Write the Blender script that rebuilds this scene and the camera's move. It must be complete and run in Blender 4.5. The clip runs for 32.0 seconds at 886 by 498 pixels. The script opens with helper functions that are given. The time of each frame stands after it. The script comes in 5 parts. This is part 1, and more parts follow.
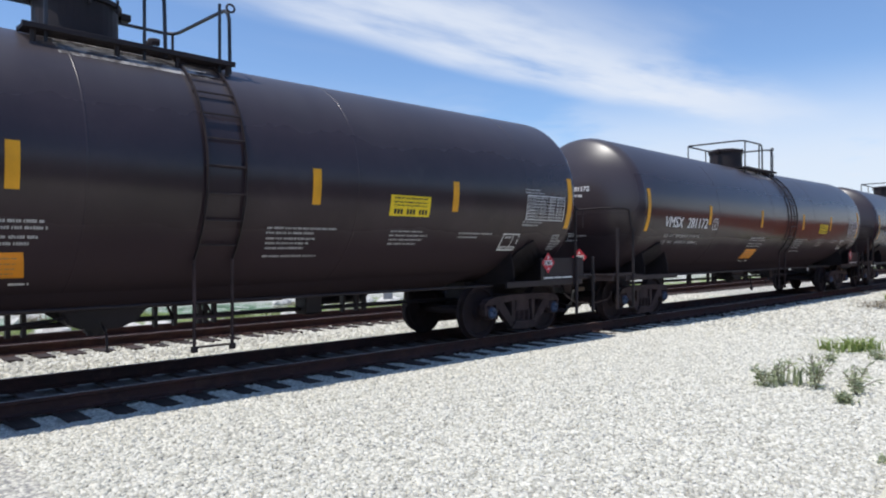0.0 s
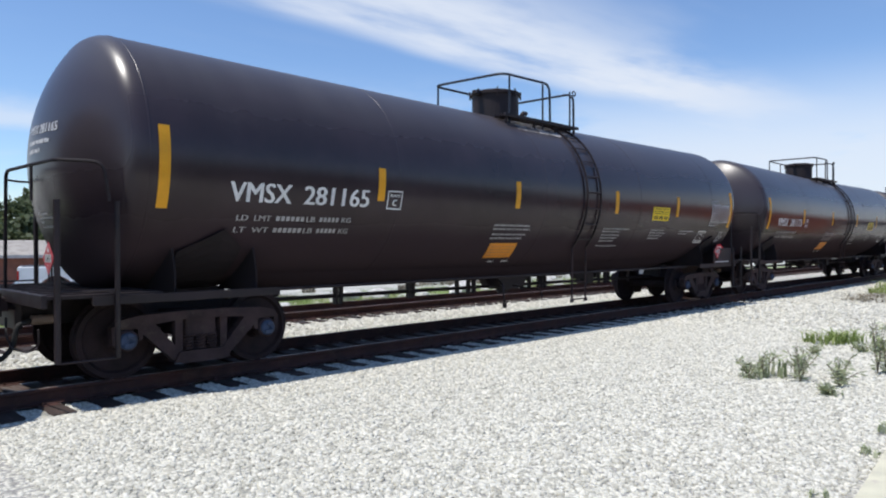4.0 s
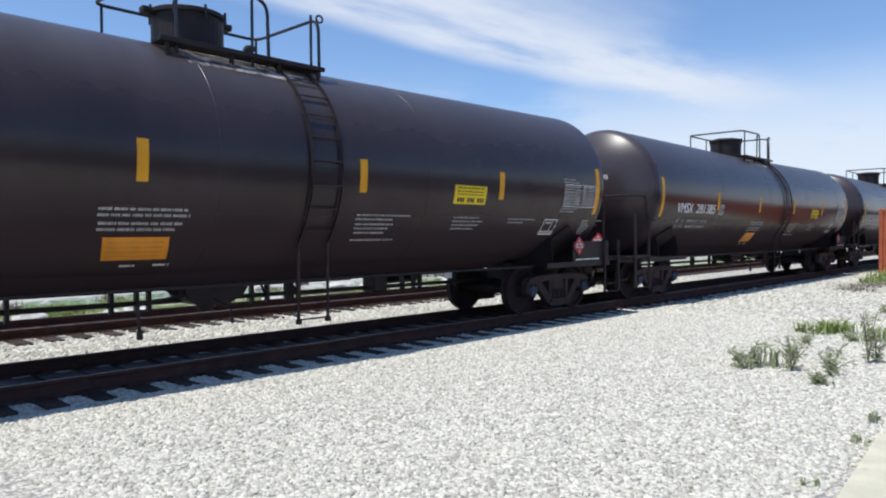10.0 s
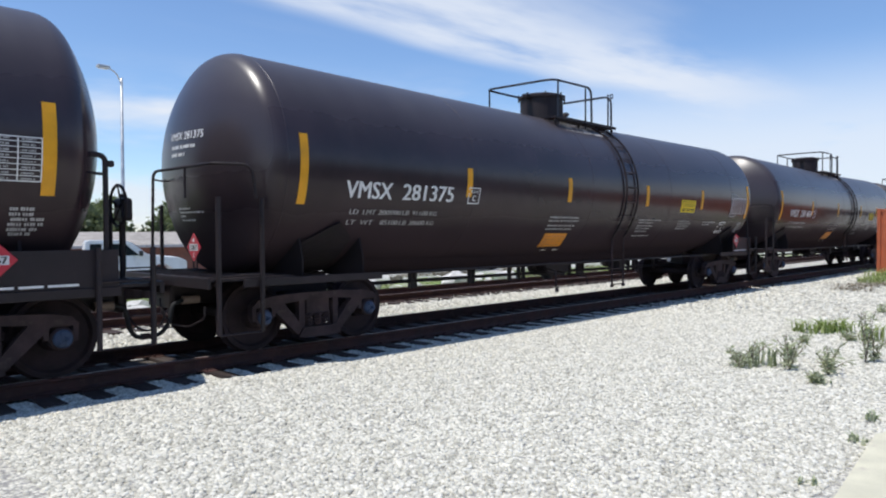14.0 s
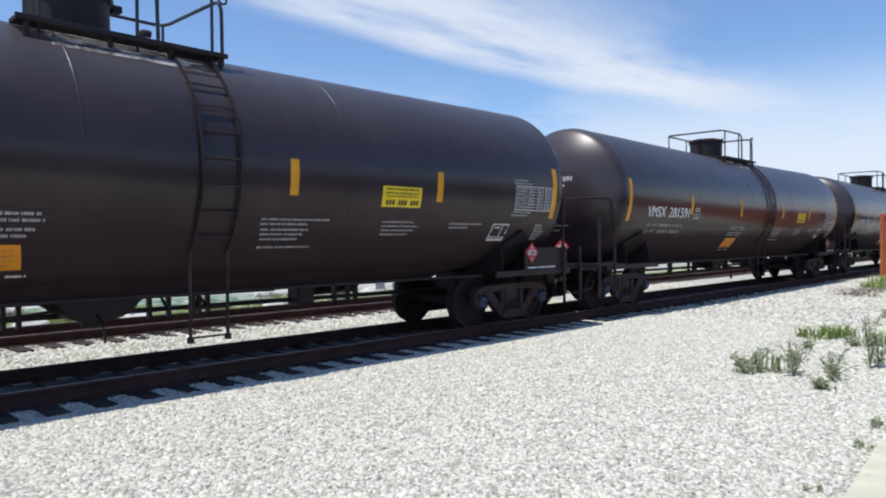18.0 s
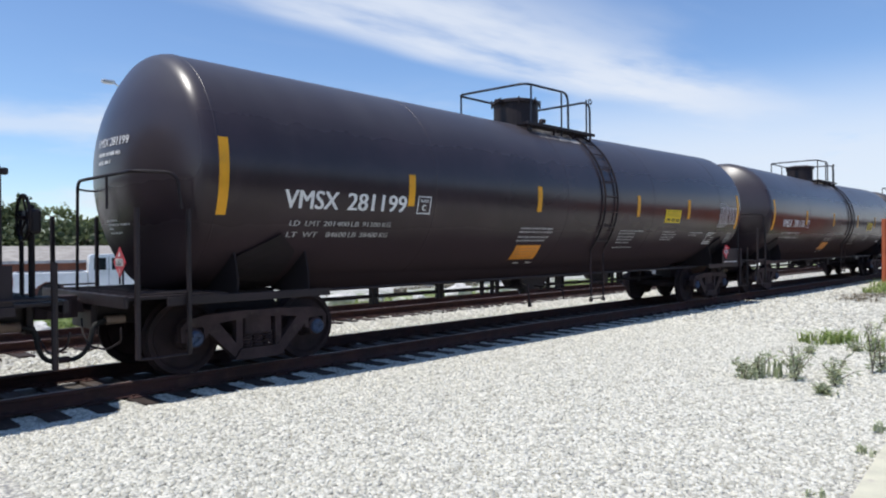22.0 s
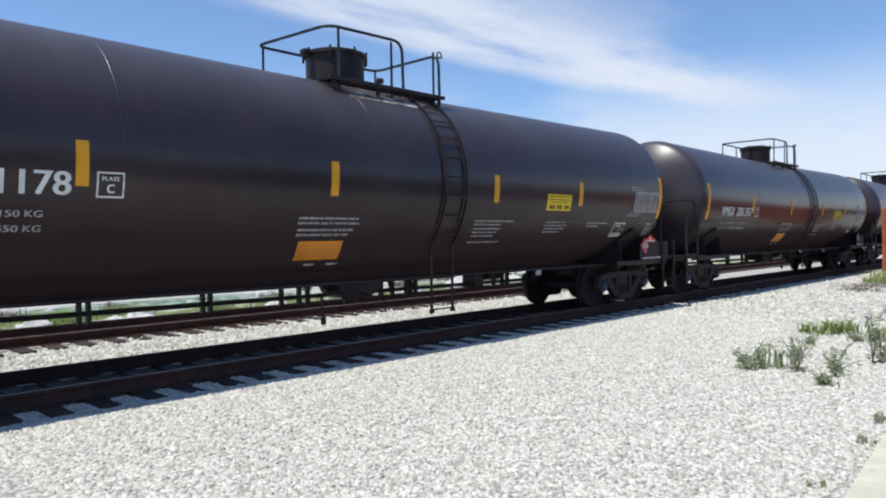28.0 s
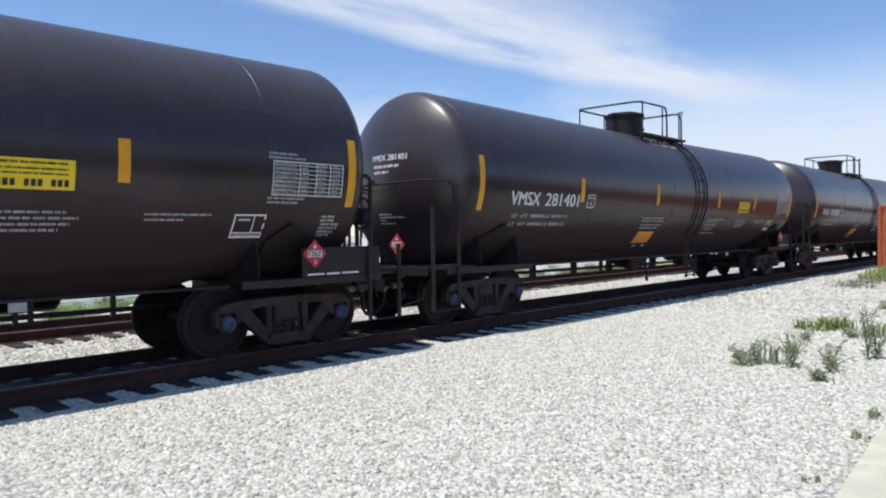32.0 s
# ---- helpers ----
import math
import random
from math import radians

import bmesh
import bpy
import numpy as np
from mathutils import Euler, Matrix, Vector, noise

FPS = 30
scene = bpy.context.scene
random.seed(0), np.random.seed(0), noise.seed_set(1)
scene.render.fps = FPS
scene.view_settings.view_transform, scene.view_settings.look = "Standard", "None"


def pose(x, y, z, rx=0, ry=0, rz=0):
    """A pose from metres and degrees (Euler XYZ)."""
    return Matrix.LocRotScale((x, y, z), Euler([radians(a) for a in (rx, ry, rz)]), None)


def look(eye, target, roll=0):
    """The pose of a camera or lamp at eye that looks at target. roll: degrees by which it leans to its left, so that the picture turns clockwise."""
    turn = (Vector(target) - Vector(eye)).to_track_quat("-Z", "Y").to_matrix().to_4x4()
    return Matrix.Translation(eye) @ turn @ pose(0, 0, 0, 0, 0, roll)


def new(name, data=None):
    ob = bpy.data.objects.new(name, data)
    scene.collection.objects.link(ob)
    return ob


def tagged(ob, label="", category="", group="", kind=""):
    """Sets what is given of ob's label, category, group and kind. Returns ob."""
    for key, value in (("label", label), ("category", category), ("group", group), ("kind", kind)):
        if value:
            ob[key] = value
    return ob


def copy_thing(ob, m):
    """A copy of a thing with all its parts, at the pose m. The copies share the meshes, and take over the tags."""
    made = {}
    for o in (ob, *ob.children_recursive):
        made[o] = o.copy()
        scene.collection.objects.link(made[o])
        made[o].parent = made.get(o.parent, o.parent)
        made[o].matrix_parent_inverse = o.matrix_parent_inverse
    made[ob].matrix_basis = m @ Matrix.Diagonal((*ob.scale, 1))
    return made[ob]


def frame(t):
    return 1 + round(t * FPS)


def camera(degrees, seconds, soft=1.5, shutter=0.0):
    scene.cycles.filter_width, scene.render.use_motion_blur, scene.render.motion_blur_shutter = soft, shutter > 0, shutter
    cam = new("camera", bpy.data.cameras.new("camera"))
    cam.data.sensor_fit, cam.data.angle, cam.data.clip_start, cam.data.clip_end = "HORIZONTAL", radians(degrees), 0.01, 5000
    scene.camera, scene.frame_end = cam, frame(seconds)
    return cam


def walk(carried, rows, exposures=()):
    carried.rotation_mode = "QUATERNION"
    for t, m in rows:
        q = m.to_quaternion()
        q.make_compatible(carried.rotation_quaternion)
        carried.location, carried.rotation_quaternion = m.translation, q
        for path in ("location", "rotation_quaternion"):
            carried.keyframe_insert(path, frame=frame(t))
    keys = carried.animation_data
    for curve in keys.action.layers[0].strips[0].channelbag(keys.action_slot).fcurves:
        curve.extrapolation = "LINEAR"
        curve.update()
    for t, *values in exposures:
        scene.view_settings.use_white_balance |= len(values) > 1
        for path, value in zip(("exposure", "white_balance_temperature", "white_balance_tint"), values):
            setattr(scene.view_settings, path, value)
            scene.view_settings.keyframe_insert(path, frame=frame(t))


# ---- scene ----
cam = camera(64.86, 32.0, soft=2.05)
# yaw, pitch and roll of a hand-held camera that stands in one spot
walk(cam, [(t, pose(0, -9.052, 1.560, 90 + pitch, roll, yaw)) for t, yaw, pitch, roll in (
    (0, -44.65, 0.05, 0.18), (0.5, -44.61, -0.06, 0.21), (1, -44.78, -0.08, 0.13), (1.5, -44.87, -0.05, 0.21), (2, -45.03, -0.11, 0.25),
    (2.5, -45.23, -0.28, 0.26), (3, -45.39, -0.30, 0.33), (3.5, -45.50, -0.43, 0.17), (5.5, -45.80, -0.68, 0.10), (6, -45.85, -0.57, 0.06),
    (6.5, -45.86, -0.47, 0.03), (7, -45.82, -0.54, 0.06), (7.5, -45.75, -0.65, 0.05), (8, -45.84, -0.78, 0.10), (8.5, -45.87, -0.82, 0.01),
    (9, -45.95, -1.00, -0.02), (9.5, -45.95, -1.06, 0.13), (10, -46.15, -1.22, 0.33), (10.5, -46.16, -1.35, 0.33), (11, -46.19, -1.46, 0.16),
    (11.5, -46.21, -1.60, 0.20), (12, -46.25, -1.58, 0.15), (12.5, -46.17, -1.51, 0.10), (13, -46.31, -1.57, 0.28), (13.5, -46.26, -1.52, 0.38),
    (14, -46.27, -1.31, 0.22), (14.5, -46.16, -1.17, 0.24), (16.5, -46.03, -1.11, 0.23), (17, -46.08, -0.96, 0.28), (17.5, -46.01, -0.90, 0.33),
    (18, -46.08, -0.75, 0.46), (18.5, -46.08, -0.77, 0.47), (19, -46.17, -0.71, 0.53), (19.5, -46.09, -0.48, 0.42), (20, -46.13, -0.38, 0.57),
    (20.5, -45.98, -0.38, 0.65), (21, -45.99, -0.29, 0.79), (21.5, -45.88, -0.36, 0.63), (22, -45.98, -0.31, 0.50), (22.5, -45.91, -0.51, 0.45),
    (23, -46.00, -0.59, 0.45), (23.5, -45.95, -0.54, 0.52), (24, -45.90, -0.53, 0.69), (24.5, -45.87, -0.47, 0.78), (26.5, -45.90, -0.69, 0.75),
    (27, -45.92, -0.65, 0.75), (27.5, -45.90, -0.76, 0.77), (28, -45.96, -0.89, 0.90), (28.5, -45.95, -0.99, 0.89), (29, -46.00, -1.03, 0.84),
    (29.5, -46.05, -1.01, 0.70), (30, -46.12, -1.21, 0.67), (30.5, -46.17, -1.11, 0.75), (31, -46.27, -1.17, 0.96), (31.5, -46.24, -1.12, 0.80),
    (32, -46.23, -1.26, 0.77),
)])

# the train's way along the track in metres, second by second
WAY = (5.828, 12.933, 20.055, 27.188, 34.325, 41.463, 48.597, 55.723, 62.840, 69.944, 77.034, 84.110, 91.169, 98.212, 105.238, 112.248, 119.242, 126.220, 133.182, 140.128, 147.061, 153.978, 160.882, 167.770, 174.644, 181.503, 188.345, 195.169, 201.973, 208.754, 215.509, 222.235, 228.927)


def way(t):
    i = min(int(t), 31)
    a, b = WAY[i], WAY[i + 1]
    va = (WAY[i + 1] - WAY[max(i - 1, 0)]) / (i + 1 - max(i - 1, 0))
    vb = (WAY[min(i + 2, 32)] - WAY[i]) / (min(i + 2, 32) - i)
    u = t - i
    return a * (1 + 2 * u) * (1 - u) ** 2 + va * u * (1 - u) ** 2 + b * u * u * (3 - 2 * u) + vb * u * u * (u - 1)

import functools

# ---- world, sun, exposure ----
SUN = Vector((-0.33, 0.085, 0.94)).normalized()
scene.view_settings.exposure = 0.0


def link(tree, a, b):
    tree.links.new(a, b)


def math_node(tree, op, a, b=None, clamp=False):
    n = tree.nodes.new("ShaderNodeMath")
    n.operation, n.use_clamp = op, clamp
    for i, v in enumerate((a, b)):
        if v is None:
            continue
        if isinstance(v, (int, float)):
            n.inputs[i].default_value = v
        else:
            link(tree, v, n.inputs[i])
    return n.outputs[0]


def ramp_node(tree, fac, lo, hi, a=0.0, b=1.0):
    n = tree.nodes.new("ShaderNodeMapRange")
    n.interpolation_type = "SMOOTHSTEP"
    for i, v in enumerate((fac, lo, hi, a, b)):
        if isinstance(v, (int, float)):
            n.inputs[i].default_value = v
        else:
            link(tree, v, n.inputs[i])
    return n.outputs[0]


def noise_node(tree, vec, scale, detail=4, rough=0.55):
    n = tree.nodes.new("ShaderNodeTexNoise")
    n.inputs["Scale"].default_value = scale
    n.inputs["Detail"].default_value = detail
    n.inputs["Roughness"].default_value = rough
    link(tree, vec, n.inputs["Vector"])
    return n.outputs["Fac"]


def stretched(tree, vec, scale, rz=0.0):
    n = tree.nodes.new("ShaderNodeMapping")
    n.inputs["Scale"].default_value = scale
    n.inputs["Rotation"].default_value = (0, 0, rz)
    link(tree, vec, n.inputs["Vector"])
    return n.outputs[0]


def mix_color(tree, fac, a, b, blend="MIX"):
    n = tree.nodes.new("ShaderNodeMix")
    n.data_type, n.blend_type = "RGBA", blend
    for sock, v in ((n.inputs[0], fac), (n.inputs[6], a), (n.inputs[7], b)):
        if isinstance(v, (int, float)):
            sock.default_value = v
        elif isinstance(v, tuple):
            sock.default_value = (*v[:3], 1)
        else:
            link(tree, v, sock)
    return n.outputs[2]


def make_world():
    w = bpy.data.worlds.new("sky")
    scene.world = w
    w.use_nodes = True
    t = w.node_tree
    t.nodes.clear()
    sky = t.nodes.new("ShaderNodeTexSky")
    sky.sky_type, sky.sun_disc = "NISHITA", False
    sky.sun_elevation = math.asin(SUN.z)
    sky.sun_rotation = math.atan2(SUN.x, SUN.y)
    sky.air_density, sky.dust_density, sky.ozone_density = 1.0, 0.05, 4.0
    co = t.nodes.new("ShaderNodeTexCoord").outputs["Generated"]
    sep = t.nodes.new("ShaderNodeSeparateXYZ")
    link(t, co, sep.inputs[0])
    z = math_node(t, "MAXIMUM", sep.outputs[2], 0.03)
    px, py = math_node(t, "DIVIDE", sep.outputs[0], z), math_node(t, "DIVIDE", sep.outputs[1], z)
    comb = t.nodes.new("ShaderNodeCombineXYZ")
    link(t, px, comb.inputs[0]), link(t, py, comb.inputs[1])
    p = comb.outputs[0]
    # thin streaks of high cloud, drawn out along one wind
    fine = noise_node(t, stretched(t, p, (0.6, 1.5, 1), 0.16), 1.3, 6, 0.55)
    wide = noise_node(t, stretched(t, p, (0.4, 0.8, 1), -0.1), 0.9, 3, 0.5)
    wob = math_node(t, "ADD", py, math_node(t, "MULTIPLY", math_node(t, "SUBTRACT", wide, 0.5), 0.9))
    band = math_node(t, "MULTIPLY", ramp_node(t, wob, 1.35, 2.0), ramp_node(t, wob, 2.75, 2.35))
    band = math_node(t, "MULTIPLY", band, math_node(t, "MULTIPLY", ramp_node(t, px, 0.6, 1.9), ramp_node(t, px, 6.5, 3.6)))
    band = math_node(t, "MULTIPLY", band, ramp_node(t, fine, 0.22, 0.6))
    cirrus = math_node(t, "MULTIPLY", ramp_node(t, fine, 0.5, 0.8), ramp_node(t, wide, 0.42, 0.68))
    low = math_node(t, "MULTIPLY", ramp_node(t, sep.outputs[2], 0.25, 0.1), ramp_node(t, math_node(t, "ADD", noise_node(t, stretched(t, co, (1.2, 1.2, 5.0)), 2.6, 5), ramp_node(t, sep.outputs[0], 0.72, 0.88, 0.0, 0.24)), 0.44, 0.66))
    cloud = math_node(t, "ADD", math_node(t, "MULTIPLY", band, 0.85), math_node(t, "MULTIPLY", cirrus, 0.15))
    cloud = math_node(t, "ADD", cloud, math_node(t, "MULTIPLY", low, 0.8))
    lift = math_node(t, "ADD", sep.outputs[2], math_node(t, "MULTIPLY", math_node(t, "SUBTRACT", noise_node(t, stretched(t, co, (3, 3, 9)), 2.0, 4), 0.5), 0.05))
    streak = math_node(t, "MULTIPLY", math_node(t, "MULTIPLY", ramp_node(t, lift, 0.125, 0.15), ramp_node(t, lift, 0.185, 0.158)), ramp_node(t, sep.outputs[0], 0.68, 0.5))
    cloud = math_node(t, "ADD", cloud, math_node(t, "MULTIPLY", streak, 0.6), clamp=True)
    bg = t.nodes.new("ShaderNodeBackground")
    bg.inputs[1].default_value = 0.15
    link(t, mix_color(t, cloud, mix_color(t, 1.0, sky.outputs[0], (0.905, 0.96, 1.06), "MULTIPLY"), (5.2, 5.6, 6.3)), bg.inputs[0])
    out = t.nodes.new("ShaderNodeOutputWorld")
    link(t, bg.outputs[0], out.inputs[0])


make_world()
sun = new("sun", bpy.data.lights.new("sun", "SUN"))
sun.data.energy, sun.data.angle, sun.data.color = 4.2, radians(0.53), (1.0, 0.96, 0.9)
sun.matrix_world = look(SUN * 60, (0, 0, 0))


# ---- materials ----
def material(name, base, rough=0.6, metal=0.0, var=0.25, scale=3.0, grain=0.12, fine=60.0, bump=0.15, other=None, edge=(0.5, 0.7), rvar=0.12, coat=0.0, stretch=(1, 1, 1), each=0.0, gloss=0.5):
    """Base colour with variation at two scales, patches of another colour, and fine relief."""
    m = bpy.data.materials.new(name)
    m.use_nodes = True
    t = m.node_tree
    b = t.nodes["Principled BSDF"]
    co = stretched(t, t.nodes.new("ShaderNodeTexCoord").outputs["Object"], stretch)
    big, small = noise_node(t, co, scale, 5), noise_node(t, co, fine, 3)
    dark, light = tuple(c * (1 - var) for c in base), tuple(min(1, c * (1 + var)) for c in base)
    col = mix_color(t, ramp_node(t, big, 0.3, 0.7), dark, light)
    if other:
        col = mix_color(t, ramp_node(t, noise_node(t, co, scale * 2.3, 6, 0.65), *edge), col, other)
    col = mix_color(t, 1.0, col, mix_color(t, small, (1 - grain,) * 3, (1 + grain,) * 3), "MULTIPLY")
    if each:
        rnd = t.nodes.new("ShaderNodeObjectInfo").outputs["Random"]
        col = mix_color(t, 1.0, col, mix_color(t, rnd, (1 - each,) * 3, (1 + each,) * 3), "MULTIPLY")
    link(t, col, b.inputs["Base Color"])
    link(t, ramp_node(t, big, 0.2, 0.8, max(0.03, rough - rvar), min(1, rough + rvar)), b.inputs["Roughness"])
    b.inputs["Metallic"].default_value = metal
    b.inputs["Specular IOR Level"].default_value = gloss
    b.inputs["Coat Weight"].default_value = coat
    b.inputs["Coat Roughness"].default_value = 0.12
    if bump:
        bn = t.nodes.new("ShaderNodeBump")
        bn.inputs["Strength"].default_value, bn.inputs["Distance"].default_value = bump, 0.004
        link(t, small, bn.inputs["Height"]), link(t, bn.outputs[0], b.inputs["Normal"])
    return m


TANK = material("black_tank_paint", (0.031, 0.0195, 0.0235), 0.26, 0, 0.22, 0.8, 0.06, 14, 0.02, (0.042, 0.03, 0.032), (0.55, 0.85), 0.06, gloss=0.42)


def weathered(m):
    """The paint is paler and without gloss along the underside. Pale dust, with the sun's and sky's brightness in its
    colour, covers the back and front end.
    """
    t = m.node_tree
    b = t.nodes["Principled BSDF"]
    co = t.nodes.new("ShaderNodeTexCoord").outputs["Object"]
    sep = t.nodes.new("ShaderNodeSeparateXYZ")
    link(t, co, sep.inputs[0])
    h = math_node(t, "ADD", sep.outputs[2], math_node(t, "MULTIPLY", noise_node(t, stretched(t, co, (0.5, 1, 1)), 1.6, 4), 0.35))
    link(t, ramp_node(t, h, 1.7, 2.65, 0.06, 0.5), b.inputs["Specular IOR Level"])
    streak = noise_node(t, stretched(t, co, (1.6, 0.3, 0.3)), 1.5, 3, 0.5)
    # sun on the back and sky on the front end, put into the tone
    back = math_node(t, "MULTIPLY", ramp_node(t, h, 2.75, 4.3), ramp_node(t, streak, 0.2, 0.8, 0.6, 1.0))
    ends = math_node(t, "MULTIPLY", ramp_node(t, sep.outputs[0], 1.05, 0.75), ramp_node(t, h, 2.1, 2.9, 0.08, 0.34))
    dust_sheen = math_node(t, "MAXIMUM", back, ends)
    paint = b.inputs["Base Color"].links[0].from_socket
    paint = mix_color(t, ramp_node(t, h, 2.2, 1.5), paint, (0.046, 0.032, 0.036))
    link(t, mix_color(t, dust_sheen, paint, (0.082, 0.074, 0.077)), b.inputs["Base Color"])
    link(t, math_node(t, "ADD", ramp_node(t, h, 1.5, 2.1, 0.9, 0.24), math_node(t, "MULTIPLY", dust_sheen, 0.16)), b.inputs["Roughness"])
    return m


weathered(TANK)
STEEL = material("black_painted_steel", (0.022, 0.0148, 0.0165), 0.6, 0, 0.35, 2, 0.15, 40, 0.12, (0.034, 0.025, 0.024), (0.58, 0.75), gloss=0.35)
RAILBLUE = material("blue_black_rail_paint", (0.016, 0.019, 0.03), 0.5, 0, 0.3, 3, 0.1, 40, 0.05)
# darker copy of the black steel, with the shade under the tank in its colour
SHADED = material("shaded_black_steel", (0.016, 0.0115, 0.013), 0.85, 0, 0.3, 3, 0.1, 40, 0.05, gloss=0.3)
CAST = material("dusty_cast_steel", (0.046, 0.03, 0.031), 0.8, 0.0, 0.4, 3, 0.25, 50, 0.35, (0.07, 0.052, 0.046), (0.52, 0.75), gloss=0.25)
WHEEL = material("brown_wheel_steel", (0.027, 0.0175, 0.019), 0.8, 0.0, 0.35, 4, 0.2, 40, 0.2, gloss=0.25)
BLUE = material("blue_bearing_cap", (0.03, 0.05, 0.095), 0.65, 0, 0.35, 6, 0.2, 60, 0.1, (0.02, 0.018, 0.018), (0.55, 0.75))
YELLOW = material("yellow_reflective_tape", (0.75, 0.34, 0.004), 0.5, 0, 0.1, 3, 0.08, 80, 0.05)
ORANGE = material("orange_panel_paint", (0.72, 0.27, 0.02), 0.5, 0, 0.12, 3, 0.08, 60, 0.05)
LEMON = material("yellow_notice_paint", (0.82, 0.58, 0.01), 0.5, 0, 0.08, 3, 0.08, 60, 0.05)
WHITE = material("white_stencil_paint", (0.72, 0.71, 0.7), 0.6, 0, 0.12, 4, 0.12, 50, 0.05)
GREYTXT = material("dusty_stencil_paint", (0.36, 0.35, 0.35), 0.65, 0, 0.2, 4, 0.15, 50, 0.05)
BLACK = material("black_lettering", (0.015, 0.014, 0.013), 0.6)
RED = material("red_placard", (0.5, 0.025, 0.045), 0.45, 0, 0.12, 5, 0.08, 60, 0.05)
RUBBER = material("black_rubber", (0.018, 0.018, 0.019), 0.75, 0, 0.2, 8, 0.15, 60, 0.2)
BRASS = material("dull_brass", (0.26, 0.19, 0.15), 0.6, 0.2, 0.25, 8, 0.15, 60, 0.1)
RAILTOP = material("worn_rail_steel", (0.36, 0.31, 0.29), 0.5, 0.5, 0.25, 6, 0.15, 60, 0.1)
RUST = material("rusty_rail_steel", (0.055, 0.022, 0.018), 0.85, 0.0, 0.35, 3, 0.25, 40, 0.3, (0.075, 0.035, 0.025), (0.5, 0.7))
TIE = material("weathered_tie_wood", (0.045, 0.029, 0.024), 0.9, 0, 0.4, 4, 0.3, 30, 0.6, (0.1, 0.085, 0.078), (0.5, 0.7), each=0.35, stretch=(1, 0.15, 1))
CONCRETE = material("cream_concrete", (0.6, 0.57, 0.43), 0.85, 0, 0.1, 3, 0.12, 90, 0.3, (0.5, 0.45, 0.37), (0.52, 0.75))
CABINET = material("orange_red_paint", (0.44, 0.11, 0.045), 0.6, 0, 0.15, 2, 0.1, 40, 0.1, (0.3, 0.08, 0.04), (0.6, 0.8))
CARPAINT = material("white_car_paint", (0.84, 0.84, 0.85), 0.3, 0, 0.04, 2, 0.03, 40, 0.0, coat=0.5)
TRIM = material("dark_plastic_trim", (0.03, 0.03, 0.032), 0.5)
CHROME = material("dull_chrome", (0.6, 0.6, 0.6), 0.25, 1.0, 0.1)
BRICK = material("red_brown_siding", (0.17, 0.07, 0.05), 0.8, 0, 0.2, 2, 0.15, 30, 0.2)
REDROOF = material("red_brown_shingles", (0.2, 0.075, 0.055), 0.9, 0, 0.2, 1.5, 0.25, 12, 0.4)
ROOF = material("grey_shingles", (0.34, 0.31, 0.275), 0.9, 0, 0.2, 1.5, 0.25, 12, 0.4)
POLEGREY = material("galvanised_pole", (0.5, 0.51, 0.52), 0.45, 0.6, 0.12)
WOODPOLE = material("grey_pole_wood", (0.16, 0.12, 0.09), 0.9, 0, 0.3, 2, 0.2, 30, 0.4)
PADGREY = material("pale_worn_paint", (0.3, 0.285, 0.28), 0.7, 0, 0.3, 2.5, 0.2, 30, 0.1, (0.06, 0.05, 0.05), (0.45, 0.6))
BARK = material("bark", (0.11, 0.08, 0.06), 0.95, 0, 0.35, 4, 0.3, 25, 0.8)
LIMESTONE = material("pale_limestone", (0.62, 0.6, 0.56), 0.9, 0, 0.2, 4, 0.2, 30, 0.6)
TAIL = material("red_lamp_lens", (0.4, 0.02, 0.02), 0.25)


def leaf_material(name, a, b):
    m = bpy.data.materials.new(name)
    m.use_nodes = True
    t = m.node_tree
    s = t.nodes["Principled BSDF"]
    rnd = t.nodes.new("ShaderNodeNewGeometry").outputs["Random Per Island"]
    col = mix_color(t, rnd, a, b)
    link(t, col, s.inputs["Base Color"])
    s.inputs["Roughness"].default_value = 0.6
    tr = t.nodes.new("ShaderNodeBsdfTranslucent")
    link(t, col, tr.inputs[0])
    mx = t.nodes.new("ShaderNodeMixShader")
    mx.inputs[0].default_value = 0.45
    link(t, s.outputs[0], mx.inputs[1]), link(t, tr.outputs[0], mx.inputs[2])
    link(t, mx.outputs[0], t.nodes["Material Output"].inputs[0])
    return m


LEAF = leaf_material("tree_leaves", (0.08, 0.11, 0.04), (0.2, 0.24, 0.1))
LEAFDARK = leaf_material("dark_tree_leaves", (0.055, 0.08, 0.035), (0.15, 0.18, 0.085))
WEED = leaf_material("weed_leaves", (0.25, 0.3, 0.15), (0.58, 0.6, 0.42))
GRASSY = leaf_material("bright_grass", (0.2, 0.28, 0.07), (0.46, 0.52, 0.22))
DRY = leaf_material("dry_stalks", (0.2, 0.17, 0.12), (0.36, 0.32, 0.25))


def glass_material():
    m = bpy.data.materials.new("tinted_car_glass")
    m.use_nodes = True
    b = m.node_tree.nodes["Principled BSDF"]
    b.inputs["Base Color"].default_value = (0.02, 0.025, 0.028, 1)
    b.inputs["Roughness"].default_value = 0.06
    return m


GLASS = glass_material()


